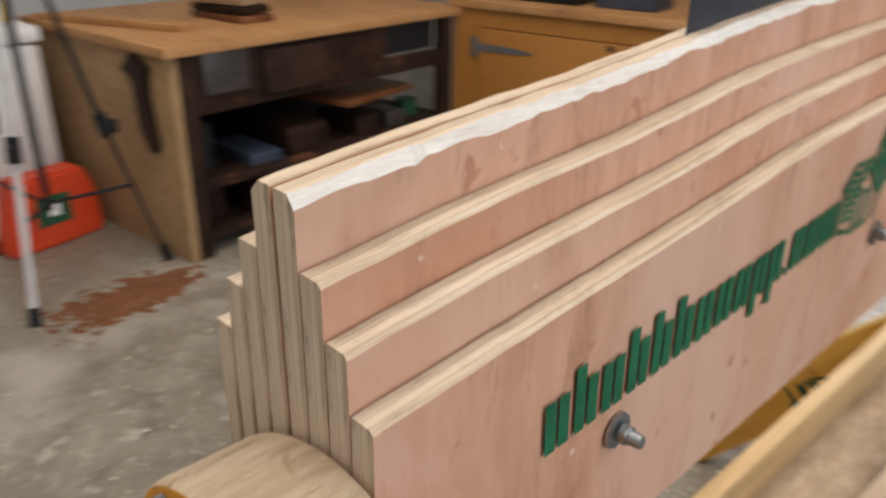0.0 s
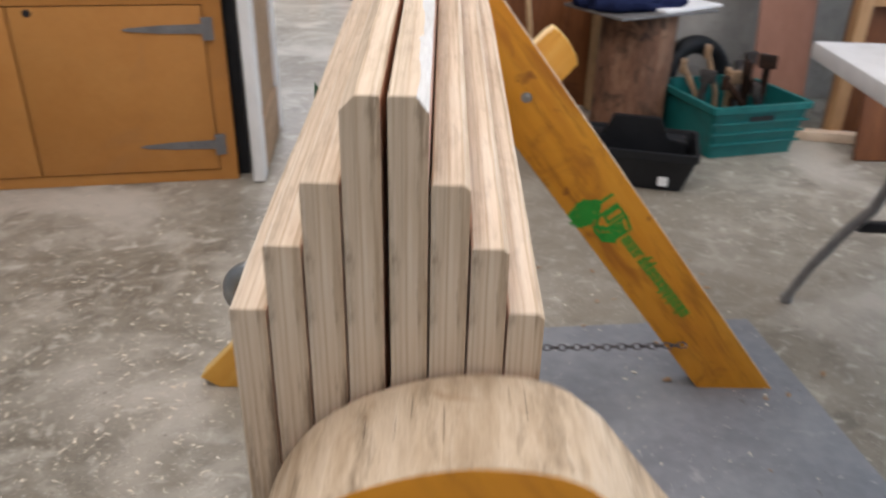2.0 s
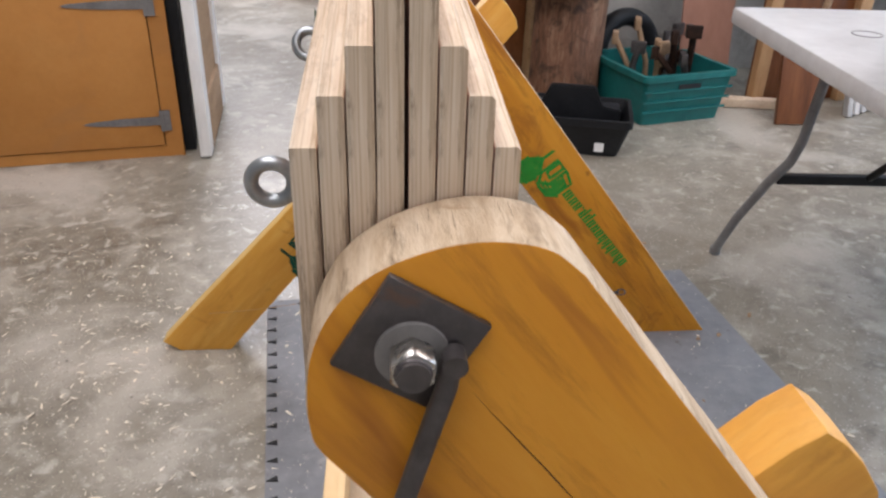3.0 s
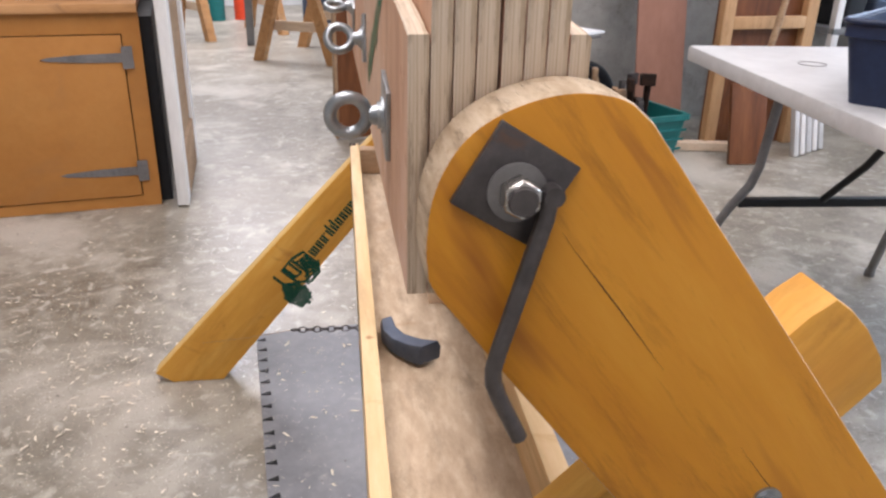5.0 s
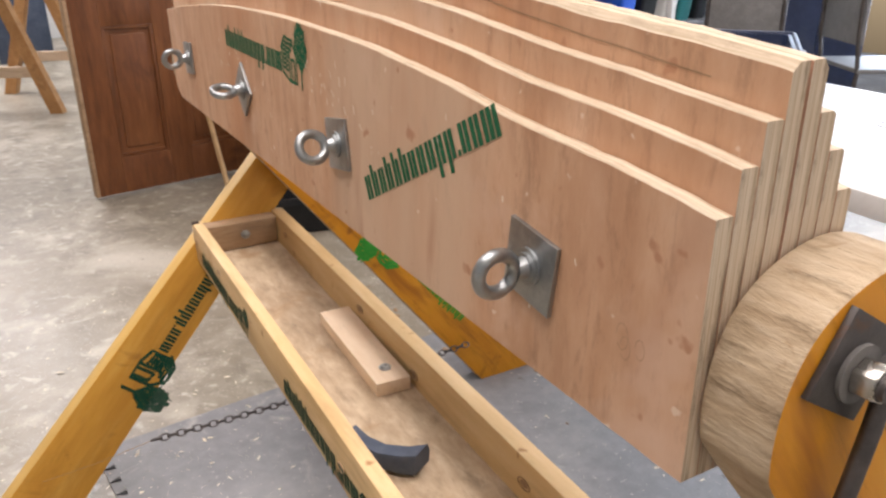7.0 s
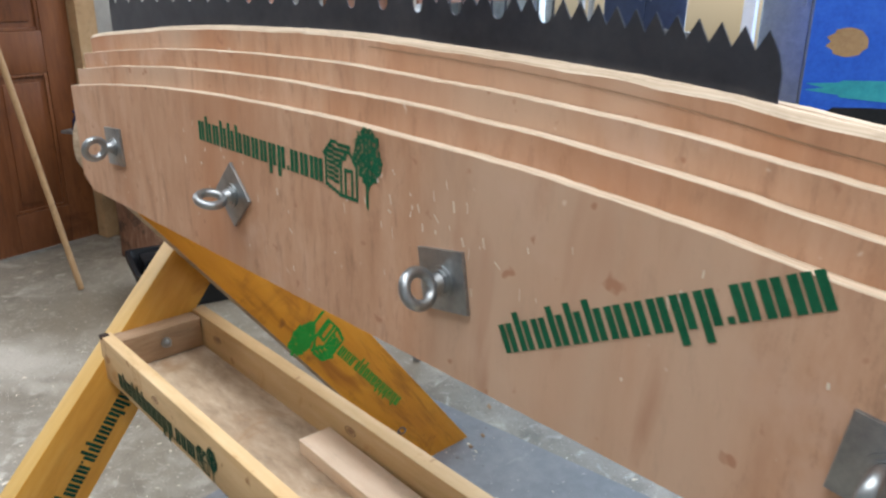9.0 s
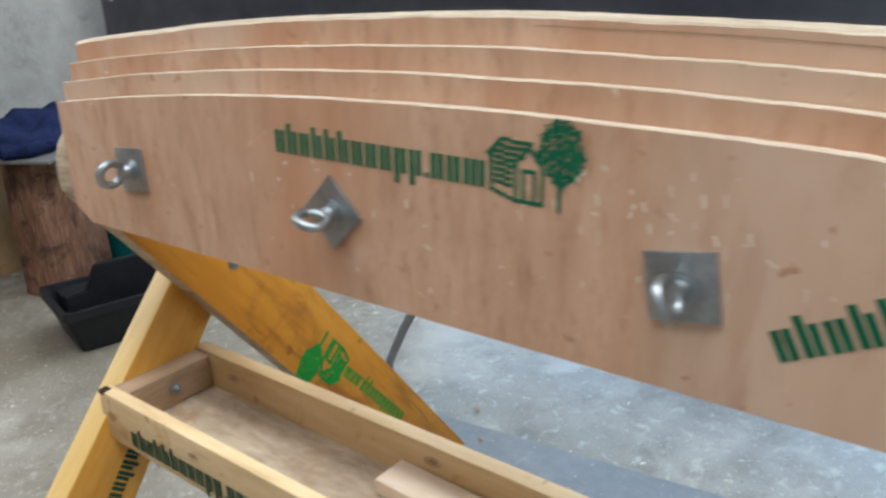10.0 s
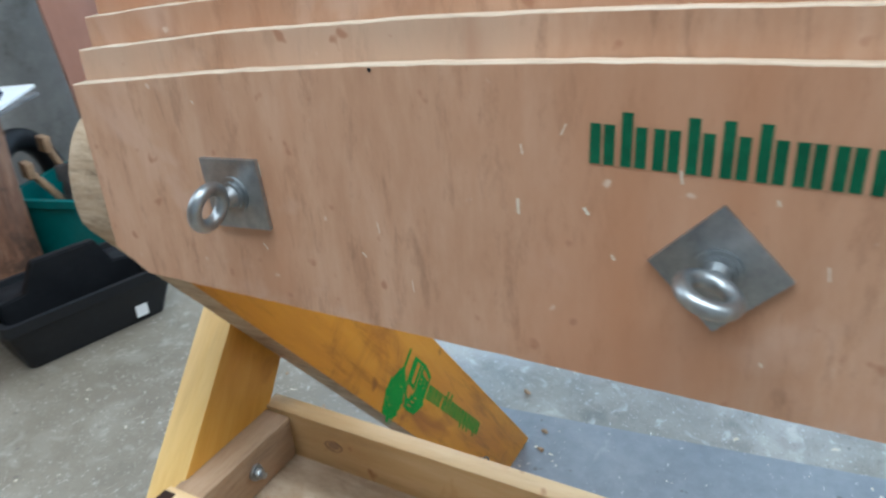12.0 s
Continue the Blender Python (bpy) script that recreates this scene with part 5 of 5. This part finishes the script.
for a0, a1, b0, b1, mt in ((-0.40, 0.44, 0.50, 0.61, M_SKYB), (-0.06, 0.30, 0.66, 0.90, M_TABLE), (-0.36, -0.17, 0.72, 0.87, M_TAN), (-0.42, 0.30, 1.20, 1.32, M_TABLE), (-0.43, 0.43, 0.31, 0.47, M_BLACK)):
    bm = bmesh.new()
    prism(bm, [((a0 + a1) / 2 + (a1 - a0) / 2 * math.cos(k * 0.3142) * (1 + 0.15 * math.sin(3 * k)), (b0 + b1) / 2 + (b1 - b0) / 2 * math.sin(k * 0.3142)) for k in range(20)], "y", -0.0055, -0.0035)
    part("printed_shape", bm, mt, bn)


def chair(m):
    ch = thing("stacking_chair", "grey plastic stacking chair with dark steel legs", "chair", m, "stacking chairs")
    bm = bmesh.new()
    box(bm, -0.22, 0.22, -0.21, 0.21, 0.43, 0.455, 0.010)
    part("seat", bm, M_TUBE, ch)
    part("backrest", B(-0.21, 0.21, 0.20, 0.222, 0.56, 0.84, 0.010), M_TUBE, ch)
    for x in (-0.2, 0.2):
        bm = bmesh.new()
        tube(bm, [(x, 0.23, 0), (x, 0.20, 0.43), (x, 0.225, 0.60), (x, 0.235, 0.82)], 0.011, 10)
        part("leg", bm, M_DARKST, ch)
        bm = bmesh.new()
        tube(bm, [(x, -0.23, 0), (x, -0.19, 0.428)], 0.011, 10)
        part("leg", bm, M_DARKST, ch)
    return ch


c0 = chair(Matrix.Translation((3.55, 2.15, 0)) @ Matrix.Rotation(radians(60), 4, "Z"))
copy_thing(c0, Matrix.Translation((3.35, 2.75, 0)) @ Matrix.Rotation(radians(110), 4, "Z"))



def locker(m, material, label):
    lk = thing("tall_cabinet", label, "cabinet", m, "tall cabinets")
    part("body", B(-0.28, 0.28, -0.20, 0.20, 0.06, 1.85, 0.006), material, lk)
    part("plinth", B(-0.26, 0.26, -0.18, 0.19, 0.0, 0.059), M_BLACK, lk)
    for a, b in ((-0.275, -0.003), (0.003, 0.275)):
        leaf = part("door", B(a, b, -0.222, -0.2005, 0.08, 1.83, 0.004), material, lk)
        x = b - 0.03 if a < -0.1 else a + 0.03
        bm = bmesh.new()
        tube(bm, [(x, -0.2225, 0.95), (x, -0.245, 0.96), (x, -0.245, 1.04), (x, -0.2225, 1.05)], 0.005, 8)
        part("handle", bm, M_TUBE, leaf)


locker(Matrix.Translation((4.62, 3.27, 0)) @ Matrix.Rotation(radians(-56), 4, "Z"), M_NAVYM, "tall navy blue steel cabinet by the street side")
locker(Matrix.Translation((4.75, 2.15, 0)) @ Matrix.Rotation(radians(-66), 4, "Z"), M_TUBE, "tall grey steel cabinet by the street side")
solid("white_post", B(-0.035, 0.035, -0.035, 0.035, 0, 3.195, 0.004), M_PAPER, "white painted post standing on the workshop floor", "post", Matrix.Translation((4.15, 2.25, 0)) @ RM.to_3x3().to_4x4())

# ---- next room ----


def trestle(m):
    tr = thing("trestle", "pine sawhorse trestle standing in the next room", "trestle", m, "trestles")
    part("beam", B(-0.45, 0.45, -0.04, 0.04, 0.70, 0.80, 0.004), M_TRAYE, tr)
    for x in (-0.36, 0.36):
        for s in (-1, 1):
            bm = bmesh.new()
            prism(bm, [(s * 0.03, 0.76), (s * 0.10, 0.76), (s * 0.34, 0.0), (s * 0.26, 0.0)], "x", x - 0.035, x + 0.035)
            part("leg", bm, M_CABTOP, tr)
        part("stretcher", B(x + 0.036, x + 0.056, -0.22, 0.22, 0.22, 0.29, 0.003), M_PINE, tr)
    return tr


t0 = trestle(Matrix.Translation((-0.17, 5.80, 0)) @ Matrix.Rotation(radians(65), 4, "Z"))
copy_thing(t0, Matrix.Translation((-0.95, 7.0, 0)) @ Matrix.Rotation(radians(35), 4, "Z"))
solid("steel_post", B(-0.03, 0.03, -0.03, 0.03, 0, 3.195, 0.003), M_TUBE, "grey steel post in the next room", "post", Matrix.Translation((-0.72, 6.35, 0)))
for k, (x, y, w, h, mt, lb) in enumerate([(-1.75, 7.6, 0.4, 0.5, M_BLACK, "black machine base"), (-1.2, 8.0, 0.18, 0.6, M_TEAL, "teal gas bottle"), (-0.95, 8.1, 0.16, 0.6, M_RED, "red gas bottle"), (-0.1, 8.0, 0.45, 0.6, M_HEAD, "blue-grey cabinet")]):
    if "bottle" in lb:
        bm = bmesh.new()
        rod(bm, (0, 0, 0), (0, 0, h), w / 2, 20)
        rod(bm, (0, 0, h), (0, 0, h + 0.08), w / 2, 20, 0.04)
        rod(bm, (0, 0, h + 0.08), (0, 0, h + 0.14), 0.02, 12)
    else:
        bm = B(-w / 2, w / 2, -0.2, 0.2, 0, h, 0.01)
        box(bm, -w / 2 + 0.03, w / 2 - 0.03, -0.204, -0.2, 0.06, h - 0.06, 0.002)
        box(bm, -w / 2 - 0.02, w / 2 + 0.02, -0.22, 0.22, h, h + 0.03, 0.005)
    solid("gas_bottle" if "bottle" in lb else "cabinet", bm, mt, lb + " standing in the next room", "gas bottle" if "bottle" in lb else "cabinet", Matrix.Translation((x, y, 0)))

# ---- shavings and chips on the floor ----
MAT_INV = MAT.inverted()


def ground_at(x, y):
    q = MAT_INV @ Vector((x, y, 0))
    return 0.0075 if -0.004 < q.x < 1.139 and -1.954 < q.y < 0.004 else 0.0035


rng = random.Random(3)
verts, faces = [], []
for i in range(12000):
    if i < 5200:
        x, y = rng.gauss(-0.5, 0.8), rng.gauss(1.2, 0.9)
    elif i < 9600:
        x, y = rng.gauss(-0.75, 0.33), rng.gauss(1.05, 0.40)
    else:
        x, y = rng.uniform(-2.3, 2.4), rng.uniform(-0.6, 3.2)
    s = 0.0006 + 0.0042 * rng.random() ** 9
    a = rng.random() * 6.28
    z = ground_at(x, y)
    l, w = s * rng.uniform(0.8, 3.0), s * rng.uniform(0.4, 0.9)
    c, q = math.cos(a), math.sin(a)
    b = len(verts)
    verts += [(x + c * p - q * r, y + q * p + c * r, z + h) for p, r, h in ((-l, -w * 0.5, 0), (l * 0.6, -w, 0.0012), (l, w * 0.3, 0.0006), (-l * 0.4, w, 0.0016))]
    faces.append((b, b + 1, b + 2, b + 3))
me = bpy.data.meshes.new("wood_shavings")
me.from_pydata(verts, [], faces)
me.materials.append(M_SHAV)
tagged(new("wood_shavings", me), "pale wood chips and shavings scattered on the floor", "shavings", kind="stuff")

# bark chips fallen beside the vise
verts, faces = [], []
for i in range(46):
    x, y = rng.gauss(0.62, 0.16), rng.uniform(0.1, 1.9)
    z = ground_at(x, y)
    s, a = rng.uniform(0.004, 0.013), rng.random() * 6.28
    c, q = math.cos(a), math.sin(a)
    b = len(verts)
    ring = [(s * rng.uniform(0.6, 1.2) * math.cos(k * 1.0472), 0.55 * s * rng.uniform(0.6, 1.2) * math.sin(k * 1.0472)) for k in range(6)]
    verts += [(x + c * p - q * r, y + q * p + c * r, z) for p, r in ring] + [(x + c * p * 0.8 - q * r * 0.8, y + q * p * 0.8 + c * r * 0.8, z + 0.25 * s * (1 + 0.6 * p / s)) for p, r in ring]
    faces += [(b + k, b + (k + 1) % 6, b + 6 + (k + 1) % 6, b + 6 + k) for k in range(6)] + [tuple(b + 6 + k for k in range(6))]
me = bpy.data.meshes.new("bark_chips")
me.from_pydata(verts, [], faces)
me.materials.append(M_TRAYE)
tagged(new("bark_chips", me), "brown bark chips fallen on the mat and floor", "bark chips", kind="stuff")
